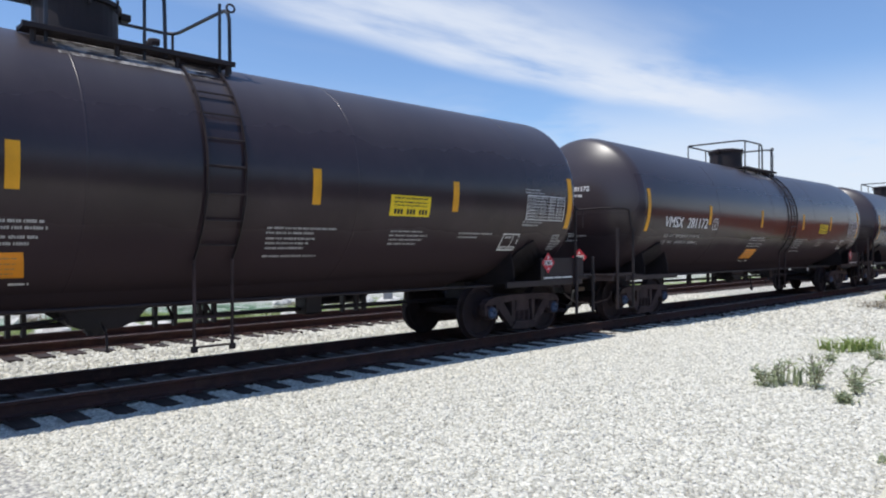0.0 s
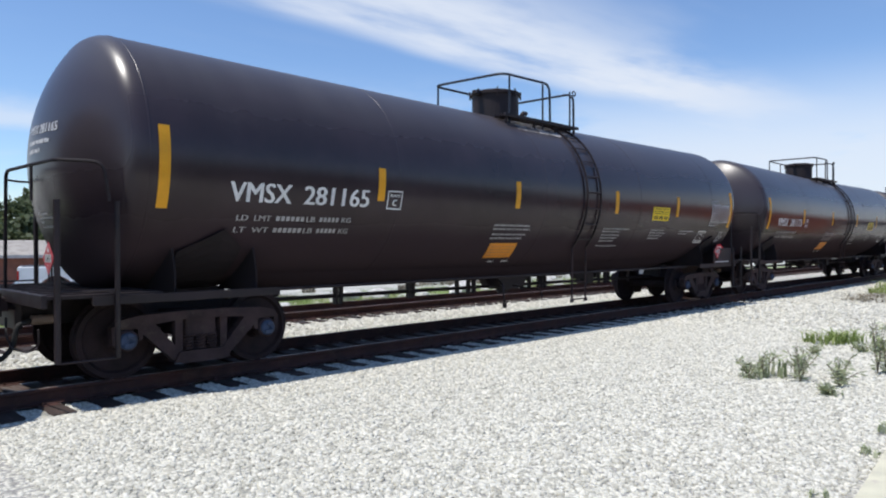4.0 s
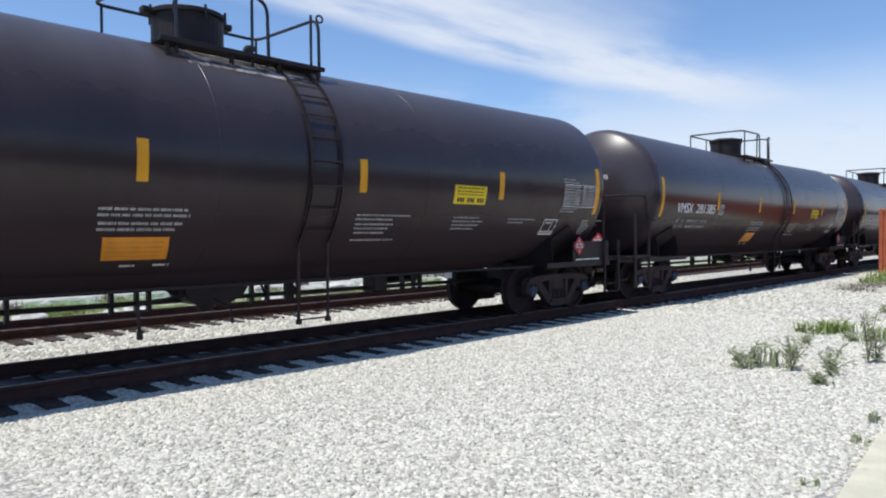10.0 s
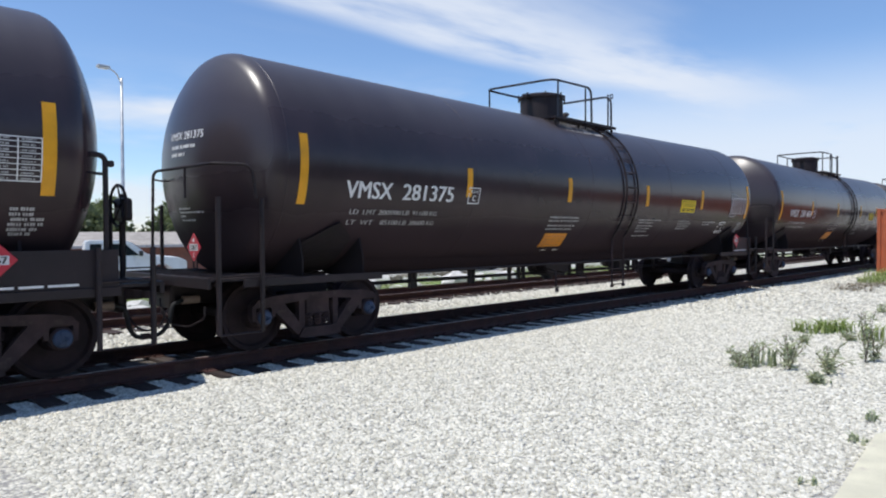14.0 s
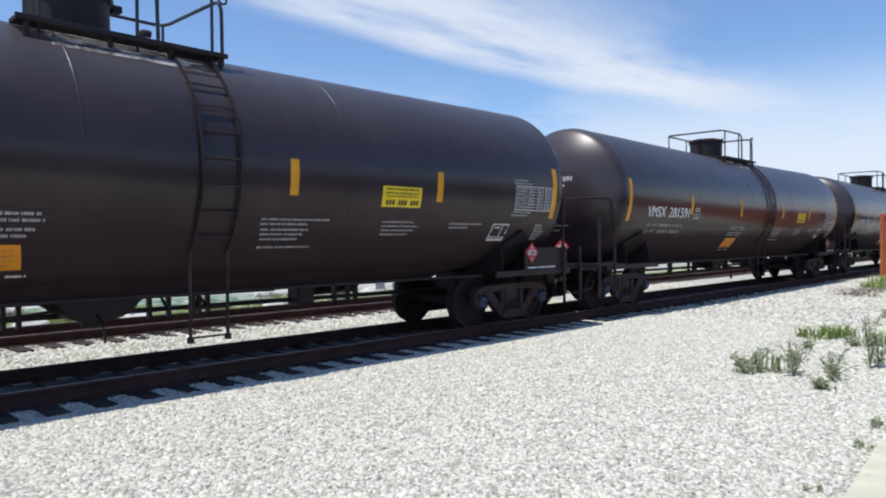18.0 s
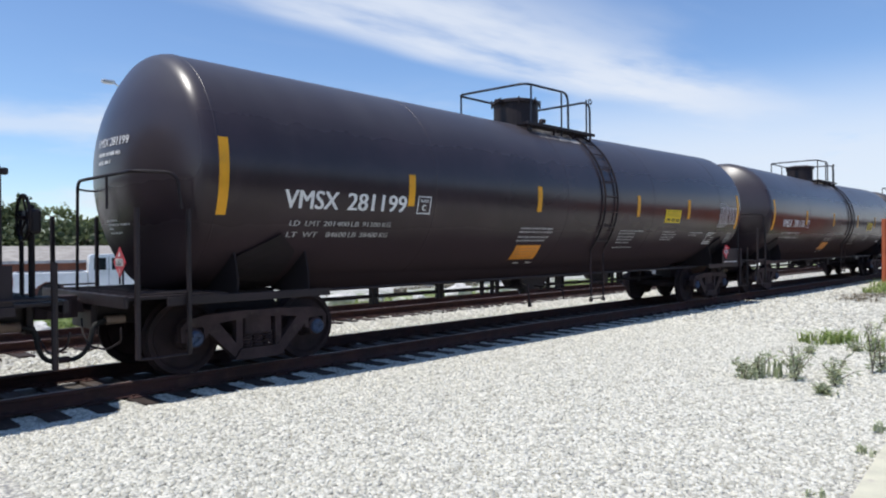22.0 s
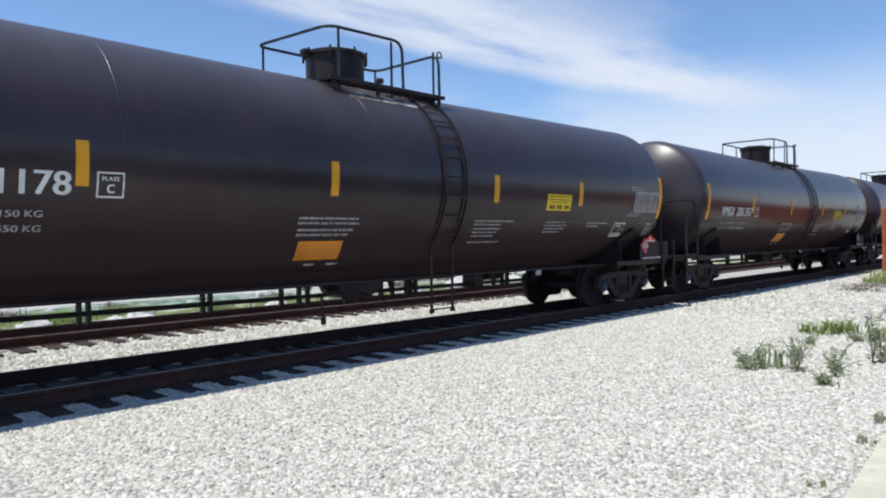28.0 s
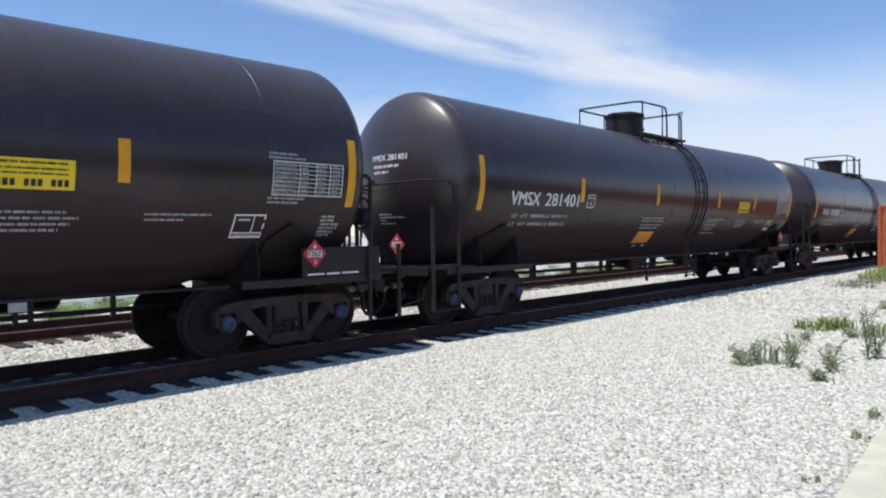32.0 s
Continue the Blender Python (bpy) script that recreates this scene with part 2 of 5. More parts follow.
def stone_material():
    m = bpy.data.materials.new("crushed_stone")
    m.use_nodes = True
    t = m.node_tree
    b = t.nodes["Principled BSDF"]
    rnd = t.nodes.new("ShaderNodeNewGeometry").outputs["Random Per Island"]
    r = t.nodes.new("ShaderNodeValToRGB")
    r.color_ramp.elements[0].color, r.color_ramp.elements[1].color = (0.385, 0.37, 0.31, 1), (0.785, 0.76, 0.665, 1)
    e = r.color_ramp.elements.new(0.5)
    e.color = (0.615, 0.597, 0.517, 1)
    link(t, rnd, r.inputs[0])
    co = t.nodes.new("ShaderNodeTexCoord").outputs["Object"]
    n = noise_node(t, co, 90, 3)
    link(t, mix_color(t, 1.0, r.outputs[0], mix_color(t, n, (0.8,) * 3, (1.15,) * 3), "MULTIPLY"), b.inputs["Base Color"])
    b.inputs["Roughness"].default_value = 0.9
    return m


STONE = stone_material()


def ground_material():
    """Crushed stone near the tracks, weedy grass and pale dirt beyond them."""
    m = bpy.data.materials.new("stone_and_grass_ground")
    m.use_nodes = True
    t = m.node_tree
    b = t.nodes["Principled BSDF"]
    co = t.nodes.new("ShaderNodeTexCoord").outputs["Object"]
    sep = t.nodes.new("ShaderNodeSeparateXYZ")
    link(t, co, sep.inputs[0])

    def cells(scale):
        v = t.nodes.new("ShaderNodeTexVoronoi")
        v.inputs["Scale"].default_value = scale
        link(t, co, v.inputs["Vector"])
        return v
    v1, v2 = cells(27), cells(48)
    grey = t.nodes.new("ShaderNodeSeparateColor")
    link(t, v1.outputs["Color"], grey.inputs[0])
    g2 = t.nodes.new("ShaderNodeSeparateColor")
    link(t, v2.outputs["Color"], g2.inputs[0])
    stone = mix_color(t, ramp_node(t, math_node(t, "ADD", math_node(t, "MULTIPLY", grey.outputs[0], 0.6), math_node(t, "MULTIPLY", g2.outputs[1], 0.4)), 0.1, 0.9), (0.4, 0.385, 0.33), (0.755, 0.73, 0.64))
    stone = mix_color(t, ramp_node(t, v1.outputs["Distance"], 0.45, 0.75), stone, (0.3, 0.29, 0.27))
    big = noise_node(t, co, 0.35, 5)
    stone = mix_color(t, ramp_node(t, big, 0.35, 0.75), stone, mix_color(t, 0.12, stone, (0.5, 0.48, 0.43)))
    n2 = noise_node(t, co, 1.3, 6, 0.65)
    grass = mix_color(t, ramp_node(t, noise_node(t, co, 6, 4), 0.3, 0.7), (0.13, 0.22, 0.04), (0.28, 0.36, 0.11))
    dirt = mix_color(t, n2, (0.4, 0.36, 0.3), (0.56, 0.53, 0.46))
    rough = mix_color(t, ramp_node(t, n2, 0.46, 0.58), grass, dirt)
    edge = math_node(t, "ADD", sep.outputs[1], math_node(t, "MULTIPLY", math_node(t, "SUBTRACT", n2, 0.5), 2.2))
    field = mix_color(t, ramp_node(t, noise_node(t, stretched(t, co, (0.35, 1.6, 1)), 1.6, 6, 0.65), 0.38, 0.62), (0.03, 0.08, 0.03), (0.2, 0.34, 0.22))
    pale = mix_color(t, ramp_node(t, noise_node(t, stretched(t, co, (0.5, 1.3, 1)), 1.4, 5, 0.65), 0.42, 0.58), (0.2, 0.24, 0.12), (0.5, 0.49, 0.46))
    field = mix_color(t, ramp_node(t, sep.outputs[0], 11.5, 14.5), field, pale)
    rough = mix_color(t, ramp_node(t, edge, 10.6, 11.4), rough, mix_color(t, ramp_node(t, noise_node(t, stretched(t, co, (0.6, 1.5, 1)), 3.2, 4), 0.52, 0.62), field, (0.55, 0.54, 0.5)))
    # paler ground beyond 14, added to bounce light onto the parked pickup
    rough = mix_color(t, ramp_node(t, edge, 13.6, 14.6), rough, mix_color(t, n2, (0.42, 0.41, 0.37), (0.62, 0.6, 0.55)))
    # darker stone along the main track, out to just beyond its rails
    dark_band = math_node(t, "MULTIPLY", ramp_node(t, math_node(t, "ABSOLUTE", math_node(t, "ADD", sep.outputs[1], math_node(t, "MULTIPLY", math_node(t, "SUBTRACT", n2, 0.5), 0.5))), 0.98, 0.82), 0.88)
    stone = mix_color(t, dark_band, stone, (0.05, 0.04, 0.036))
    # a dark road behind the stone yard
    road = mix_color(t, n2, (0.04, 0.04, 0.04), (0.07, 0.068, 0.065))
    stone = mix_color(t, ramp_node(t, edge, -10.2, -10.9), stone, road)
    link(t, mix_color(t, ramp_node(t, edge, 6.6, 7.2), stone, rough), b.inputs["Base Color"])
    b.inputs["Roughness"].default_value = 0.95
    bn = t.nodes.new("ShaderNodeBump")
    bn.inputs["Strength"].default_value, bn.inputs["Distance"].default_value = 0.8, 0.03
    link(t, math_node(t, "SUBTRACT", 1.0, v1.outputs["Distance"]), bn.inputs["Height"])
    link(t, bn.outputs[0], b.inputs["Normal"])
    return m


GROUND = ground_material()


# ---- mesh helpers ----
def part(name, bm, mat, parent=None, label="", smooth=False):
    """Links a bmesh as one mesh object, under a thing or a part."""
    me = bpy.data.meshes.new(name)
    bmesh.ops.recalc_face_normals(bm, faces=bm.faces)
    bm.to_mesh(me)
    bm.free()
    me.materials.append(mat)
    if smooth:
        me.shade_smooth()
    ob = new(name, me)
    ob.parent = parent
    if label:
        ob["label"] = label
    return ob


def empty(name, label, category, group="", kind=""):
    ob = new(name)
    ob.empty_display_size = 0.3
    return tagged(ob, label, category, group, kind)


def box(bm, x0, x1, y0, y1, z0, z1, bevel=0.0):
    vs = [bm.verts.new(p) for p in ((x0, y0, z0), (x1, y0, z0), (x1, y1, z0), (x0, y1, z0), (x0, y0, z1), (x1, y0, z1), (x1, y1, z1), (x0, y1, z1))]
    fs = [bm.faces.new([vs[i] for i in f]) for f in ((3, 2, 1, 0), (4, 5, 6, 7), (0, 1, 5, 4), (1, 2, 6, 5), (2, 3, 7, 6), (3, 0, 4, 7))]
    if bevel:
        es = {e for f in fs for e in f.edges}
        bmesh.ops.bevel(bm, geom=list(es), offset=bevel, segments=2, affect="EDGES", profile=0.5)
    return bm


def boxed(*a, **k):
    return box(bmesh.new(), *a, **k)


def ring(bm, c, d, r, n=8, up=None):
    d = Vector(d).normalized()
    up = Vector(up) if up else (Vector((0, 0, 1)) if abs(d.z) < 0.9 else Vector((1, 0, 0)))
    a = d.cross(up).normalized()
    b = a.cross(d)
    return [bm.verts.new(Vector(c) + r * (a * math.cos(k * 2 * math.pi / n) + b * math.sin(k * 2 * math.pi / n))) for k in range(n)]


def tube(bm, pts, r, n=8, closed=False):
    """A round bar along a line of points."""
    pts = [Vector(p) for p in pts]
    rings = []
    for i, p in enumerate(pts):
        a = pts[i - 1] if i or closed else p
        b = pts[(i + 1) % len(pts)] if i + 1 < len(pts) or closed else p
        rings.append(ring(bm, p, b - a, r, n))
    pairs = list(zip(rings, rings[1:]))
    if closed:
        pairs.append((rings[-1], rings[0]))
    for q, w in pairs:
        best = min(range(n), key=lambda s: sum((q[k].co - w[(k + s) % n].co).length for k in range(n)))
        for k in range(n):
            bm.faces.new((q[k], q[(k + 1) % n], w[(k + 1 + best) % n], w[(k + best) % n]))
    if not closed:
        bm.faces.new(rings[0])
        bm.faces.new(rings[-1])
    return bm


def tubed(pts, r, n=8, closed=False):
    return tube(bmesh.new(), pts, r, n, closed)


def bend(pts, radius=0.12, n=4):
    """Rounds the corners of a line of points."""
    pts = [Vector(p) for p in pts]
    out = [pts[0]]
    for a, b, c in zip(pts, pts[1:], pts[2:]):
        r = min(radius, (a - b).length * 0.45, (c - b).length * 0.45)
        p, q = b + (a - b).normalized() * r, b + (c - b).normalized() * r
        for k in range(n + 1):
            u = k / n
            out.append(p * (1 - u) ** 2 + b * 2 * u * (1 - u) + q * u * u)
    return out + [pts[-1]]


def lathe(bm, profile, axis, centre, n=32):
    """Turns (along, radius) pairs round an axis 'x', 'y' or 'z' through centre."""
    rows = []
    for a, r in profile:
        row = []
        for k in range(n if r > 1e-5 else 1):
            c, s = r * math.cos(2 * math.pi * k / n), r * math.sin(2 * math.pi * k / n)
            v = {"x": (a, c, s), "y": (c, a, s), "z": (c, s, a)}[axis]
            row.append(bm.verts.new(Vector(v) + Vector(centre)))
        rows.append(row)
    for p, q in zip(rows, rows[1:]):
        m = max(len(p), len(q))
        for k in range(m):
            f = [p[k % len(p)], p[(k + 1) % len(p)], q[(k + 1) % len(q)], q[k % len(q)]]
            f = list(dict.fromkeys(f))
            if len(f) > 2:
                bm.faces.new(f)
    for row in (rows[0], rows[-1]):
        if len(row) > 2:
            bm.faces.new(row)
    return bm


def prism(bm, pts, axis, a, b):
    """A flat outline pushed along an axis from a to b: 'y' takes (x, z), 'x' takes (y, z), 'z' takes (x, y)."""
    def at(p, h):
        return {"y": (p[0], h, p[1]), "x": (h, p[0], p[1]), "z": (p[0], p[1], h)}[axis]
    lo, hi = [bm.verts.new(at(p, a)) for p in pts], [bm.verts.new(at(p, b)) for p in pts]
    bm.faces.new(lo)
    bm.faces.new(hi)
    for i in range(len(pts)):
        j = (i + 1) % len(pts)
        bm.faces.new((lo[i], lo[j], hi[j], hi[i]))
    return bm


def raw_mesh(name, verts, faces, mat, smooth=False):
    me = bpy.data.meshes.new(name)
    me.from_pydata(verts, [], faces)
    me.materials.append(mat)
    if smooth:
        me.shade_smooth()
    return me


@functools.lru_cache(maxsize=None)
def lettering(words, height):
    """Flat letters as lists of points and faces, with their width."""
    cu = bpy.data.curves.new("letters", "FONT")
    cu.body, cu.size, cu.resolution_u, cu.offset = words, 1.0, 3, 0.0
    ob = new("letters", cu)
    me = bpy.data.meshes.new_from_object(ob.evaluated_get(bpy.context.evaluated_depsgraph_get()))
    vs = [(v.co.x, v.co.y) for v in me.vertices]
    fs = [tuple(p.vertices) for p in me.polygons]
    bpy.data.objects.remove(ob), bpy.data.curves.remove(cu), bpy.data.meshes.remove(me)
    x0, x1 = min(v[0] for v in vs), max(v[0] for v in vs)
    y0, y1 = min(v[1] for v in vs), max(v[1] for v in vs)
    k = height / max(0.3, y1 - y0)
    return [((x - x0) * k, (y - y0) * k) for x, y in vs], fs, (x1 - x0) * k


NUMBERS = ("", "", "281172", "281165", "281173", "281429", "281385", "281375", "281404", "281591", "281199", "281176", "281178", "281357", "281401", "", "")
# load limit and light weight in pounds and kilograms, where they can be read
WEIGHTS = {"281172": ("201300", "91300", "84700", "38400"), "281173": ("201100", "91200", "84900", "38500"), "281429": ("201100", "91200", "84900", "38500"), "281385": ("200900", "91100", "85100", "38600"),
           "281375": ("200900", "91100", "85100", "38600"), "281591": ("200900", "91100", "85100", "38600"), "281199": ("201400", "91300", "84600", "38400"), "281178": ("201000", "91150", "85000", "38550"), "281357": ("200900", "91100", "85100", "38600")}
for words in sorted({w for row in WEIGHTS.values() for w in row}):
    lettering(words, 0.066)
for words in NUMBERS[2:15]:
    lettering(words, 0.236), lettering("VMSX " + words, 0.105)
for words, size in (("VMSX", 0.236), ("VMSX", 0.105), ("PLATE", 0.042), ("C", 0.088), ("LD", 0.066), ("LMT", 0.066), ("LT", 0.066), ("WT", 0.066), ("LB", 0.066), ("KG", 0.066)):
    lettering(words, size)


# ---- ground and tracks ----
TRACK_2, SPACING, FIRST_TIE = 4.98, 0.483, -0.045


def bed(y):
    """Height of the ground across the tracks; the rails' tops are at zero."""
    for a, b, za, zb in ((-1e9, -1.75, -0.15, -0.15), (-1.75, -1.45, -0.15, -0.18), (-1.45, -0.9, -0.186, -0.192), (-0.9, 1.4, -0.215, -0.215), (1.4, 1.7, -0.2, -0.19), (1.7, 3.3, -0.19, -0.19), (3.3, 6.4, -0.215, -0.215),
                         (6.4, 7.6, -0.215, -0.38), (7.6, 13, -0.38, -0.36), (13, 22, -0.36, -0.4), (22, 40, -0.4, -1.75)):
        if a <= y < b:
            return za + (zb - za) * (y - a) / (b - a)
    return -1.75


def ground_height(x, y):
    """The bed with its shallow swells."""
    swell = 1.0 if y < -3 or y > 8 else max(0.1, min(1.0, abs(y + 1.8) / 1.2 if y < -1.8 else (y - 7.0)))
    return bed(y) + (0.03 * noise.noise((x * 0.3, y * 0.3, 5)) * swell if abs(x) < 60 and abs(y) < 30 else 0.0)


def make_ground():
    ys = sorted(set([-3000, -800, -200, -60, -25] + [-14 + 0.5 * i for i in range(26)] + [-1.75 + 0.15 * i for i in range(62)] + [8, 9, 10, 11, 12, 13, 15, 18, 22, 28, 36, 44, 60, 120, 400, 1200, 3000]))
    xs = [-3000, -900, -300, -100, -40, -15, -8] + [-4 + 0.5 * i for i in range(100)] + [50, 60, 80, 120, 200, 400, 900, 3000]
    vs, fs = [], []
    for x in xs:
        for y in ys:
            vs.append((x, y, ground_height(x, y)))
    n = len(ys)
    for i in range(len(xs) - 1):
        for j in range(n - 1):
            fs.append((i * n + j, (i + 1) * n + j, (i + 1) * n + j + 1, i * n + j + 1))
    tagged(new("ground", raw_mesh("ground", vs, fs, GROUND, True)), "pale crushed stone ground running into weedy grass", "ground", kind="structure")


def rail_profile(y):
    """Outline of a rail across the track, standing at y."""
    half = ((0.0, 0.0), (0.03, 0.0), (0.037, -0.008), (0.037, -0.035), (0.012, -0.048), (0.009, -0.13), (0.03, -0.15), (0.07, -0.158), (0.07, -0.172), (0.0, -0.172))
    return [(y + a, b) for a, b in half] + [(y - a, b) for a, b in half[-2:0:-1]]


def make_track(name, y, rail_mat, label, x0, x1):
    track = empty(name, label, "railway track", kind="structure")
    track.location = (0, y, 0)
    for side in (-0.7525, 0.7525):
        r = part("rail", prism(bmesh.new(), rail_profile(side), "x", -400, 700), rail_mat, track, "brown rusty steel rail")
        if rail_mat is RUST:
            bm = bmesh.new()
            box(bm, -400, 700, side - 0.016, side + 0.006, -0.001, 0.002)
            part("running_surface", bm, RAILTOP, r, "worn brighter top of the rail")
    tie = boxed(-0.115, 0.115, -1.37, 1.37, -0.35, -0.172, bevel=0.012)
    first = part("tie", tie, TIE, track)
    plates = []
    n = int((x1 - x0) / SPACING)
    for i in range(n):
        t = first if i == 0 else first.copy()
        if i:
            scene.collection.objects.link(t)
        t.location = (x0 + SPACING * i + random.uniform(-0.02, 0.02), random.uniform(-0.04, 0.04), random.uniform(-0.012, 0.006))
        t.rotation_euler = (0, 0, random.uniform(-0.015, 0.015))
        plates.append(t.location.x)
    bm = bmesh.new()
    for x in plates:
        for side in (-0.7525, 0.7525):
            box(bm, x - 0.09, x + 0.09, side - 0.17, side + 0.17, -0.185, -0.164)
            for dx, dy in ((-0.05, -0.09), (0.05, 0.09)):
                box(bm, x + dx - 0.012, x + dx + 0.012, side + dy - 0.018, side + dy + 0.018, -0.165, -0.14)
    ob = part("tie_plates", bm, RUST, track, "rusty tie plates with spikes")
    ob["kind"] = "stuff"
    bm = bmesh.new()
    for i in range(120):
        for a in (x0 - SPACING * (i + 1), x0 + SPACING * (n + i)):
            box(bm, a - 0.115, a + 0.115, -1.3, 1.3, -0.33, -0.174)
    ob = part("far_ties", bm, TIE, track, "row of dark wooden ties")
    ob["kind"] = "stuff"
    return track


# ---- tank cars ----
PITCH, RADIUS, AXIS, MID = 18.214, 1.545, 2.496, 8.86
HEAD, KNUCKLE = 0.70, 0.3
END_0, END_1 = 0.35, 17.34
CROWN = ((RADIUS - KNUCKLE) ** 2 + HEAD ** 2 - KNUCKLE ** 2) / (2 * (HEAD - KNUCKLE))
TURN = math.atan2(RADIUS - KNUCKLE, CROWN - HEAD)


def sag(u):
    """The tank's two halves slope down to the outlet in the middle."""
    return 0.009 * abs(u - MID) - 0.036


def skin(u, z, off=0.004):
    r = RADIUS + off
    return (u, -math.sqrt(max(r * r - (z - AXIS - sag(u)) ** 2, 0.0)), z)


def head_skin(y, z, off=0.006):
    r2 = min(y * y + (z - AXIS - sag(END_0)) ** 2, (CROWN * math.sin(TURN)) ** 2)
    return (END_0 + CROWN - math.sqrt(CROWN ** 2 - r2) - off, y, z)


def patch(bm, u0, u1, z0, z1, off=0.004, lean=0.0):
    n = max(1, round((z1 - z0) / 0.1))
    rows = []
    for i in range(n + 1):
        z = z0 + (z1 - z0) * i / n
        s = lean * (z - z0)
        rows.append([bm.verts.new(skin(u, z, off)) for u in (u0 + s, u1 + s)])
    for a, b in zip(rows, rows[1:]):
        bm.faces.new((a[0], a[1], b[1], b[0]))
    return bm


def word_bars(bm, rng, u0, u1, z, h, off=0.004, place=None):
    """A line of unreadable small print: short bars in groups, with wider gaps between the groups."""
    u, left = u0, rng.randint(3, 8)
    step = max(0.016, h * 0.75)
    while u < u1 - step * 0.8:
        w = min(step * rng.uniform(0.6, 0.95), u1 - u)
        t = h * rng.uniform(0.85, 1.0)
        if place:
            vs = [bm.verts.new(place(a, b)) for a, b in ((u, z), (u + w, z), (u + w, z + t), (u, z + t))]
            bm.faces.new(vs)
        else:
            patch(bm, u, u + w, z, z + t, off)
        left -= 1
        u += step if left else step * 1.7
        left = left or rng.randint(3, 8)


def text_part(name, words, u0, u1, z, height, mat, parent, label="", place=None):
    vs, fs, w = lettering(words, height)
    k = (u1 - u0) / w
    put = place or (lambda a, b: skin(a, b, 0.006))
    bold, n = (0.035 if height > 0.2 else 0.05) * height, len(vs)
    pts = [put(u0 + bold + x * k * (1 - 2 * bold / (u1 - u0)) + s * bold, z + y) for s in (-1, 1) for x, y in vs]
    if not place:
        pts = pts[:n] + [(p[0], p[1] - 0.0015, p[2]) for p in pts[n:]]
    else:
        a, b = Vector(put(u0, z)), Vector(put(u1, z))
        away = (b - a).cross(Vector((0, 0, 1))).normalized() * 0.0015
        pts = pts[:n] + [tuple(Vector(p) + away) for p in pts[n:]]
    ob = new(name, raw_mesh(name, pts, list(fs) + [tuple(i + n for i in q) for q in fs], mat))
    ob.parent = parent
    if label:
        ob["label"] = label
    return tagged(ob, label, kind="stuff") if name.endswith("word") else ob


def frame_bars(bm, u0, u1, z0, z1, w):
    for a in ((u0, u1, z0, z0 + w), (u0, u1, z1 - w, z1), (u0, u0 + w, z0 + w, z1 - w), (u1 - w, u1, z0 + w, z1 - w)):
        patch(bm, *a)


def tank_profile():
    """Dished ends with a tight knuckle, and a straight shell between them."""
    ends = [(CROWN * (1 - math.cos(TURN * k / 12)), CROWN * math.sin(TURN * k / 12)) for k in range(13)]
    for k in range(1, 10):
        a = TURN + (math.pi / 2 - TURN) * k / 9
        ends.append((HEAD - KNUCKLE * math.cos(a), RADIUS - KNUCKLE + KNUCKLE * math.sin(a)))
    shell = [(END_0 + HEAD + (END_1 - END_0 - 2 * HEAD) * k / 8, RADIUS) for k in range(1, 8)]
    return [(END_0 + a, r) for a, r in ends] + shell + [(END_1 - a, r) for a, r in reversed(ends)]


def wheelset(parent, u):
    ax = lathe(bmesh.new(), [(-0.98, 0.0), (-0.98, 0.07), (-0.8, 0.085), (-0.6, 0.08), (0.6, 0.08), (0.8, 0.085), (0.98, 0.07), (0.98, 0.0)], "y", (0, 0, 0), 12)
    ws = part("wheelset", ax, WHEEL, parent, "steel axle with two wheels", True)
    ws.location = (u, 0, 0.457)
    for s in (-1, 1):
        prof = [(0.655, 0.0), (0.65, 0.13), (0.69, 0.15), (0.69, 0.36), (0.655, 0.4), (0.655, 0.475), (0.668, 0.487), (0.685, 0.475), (0.695, 0.46), (0.79, 0.455), (0.79, 0.4), (0.745, 0.37), (0.735, 0.16), (0.8, 0.13), (0.82, 0.0)]
        part("wheel", lathe(bmesh.new(), [(s * a, r) for a, r in prof], "y", (0, 0, 0), 40), WHEEL, ws, "brown steel wheel with a flange")
        part("bearing", lathe(bmesh.new(), [(s * a, r) for a, r in ((0.86, 0.0), (0.86, 0.115), (0.9, 0.125), (1.04, 0.125), (1.06, 0.11), (1.065, 0.0))], "y", (0, 0, 0), 20), CAST, ws)
        bm = lathe(bmesh.new(), [(s * a, r) for a, r in ((1.05, 0.0), (1.05, 0.1), (1.085, 0.098), (1.1, 0.08), (1.1, 0.03), (1.085, 0.025), (1.085, 0.0))], "y", (0, 0, 0), 20)
        for k in range(3):
            a = 2 * math.pi * k / 3
            lathe(bm, [(s * b, r) for b, r in ((1.09, 0.0), (1.09, 0.02), (1.12, 0.018), (1.122, 0.0))], "y", (0.055 * math.cos(a), 0, 0.055 * math.sin(a)), 6)
        part("bearing_cap", bm, BLUE, ws, "blue bearing end cap with three bolts")
    return ws


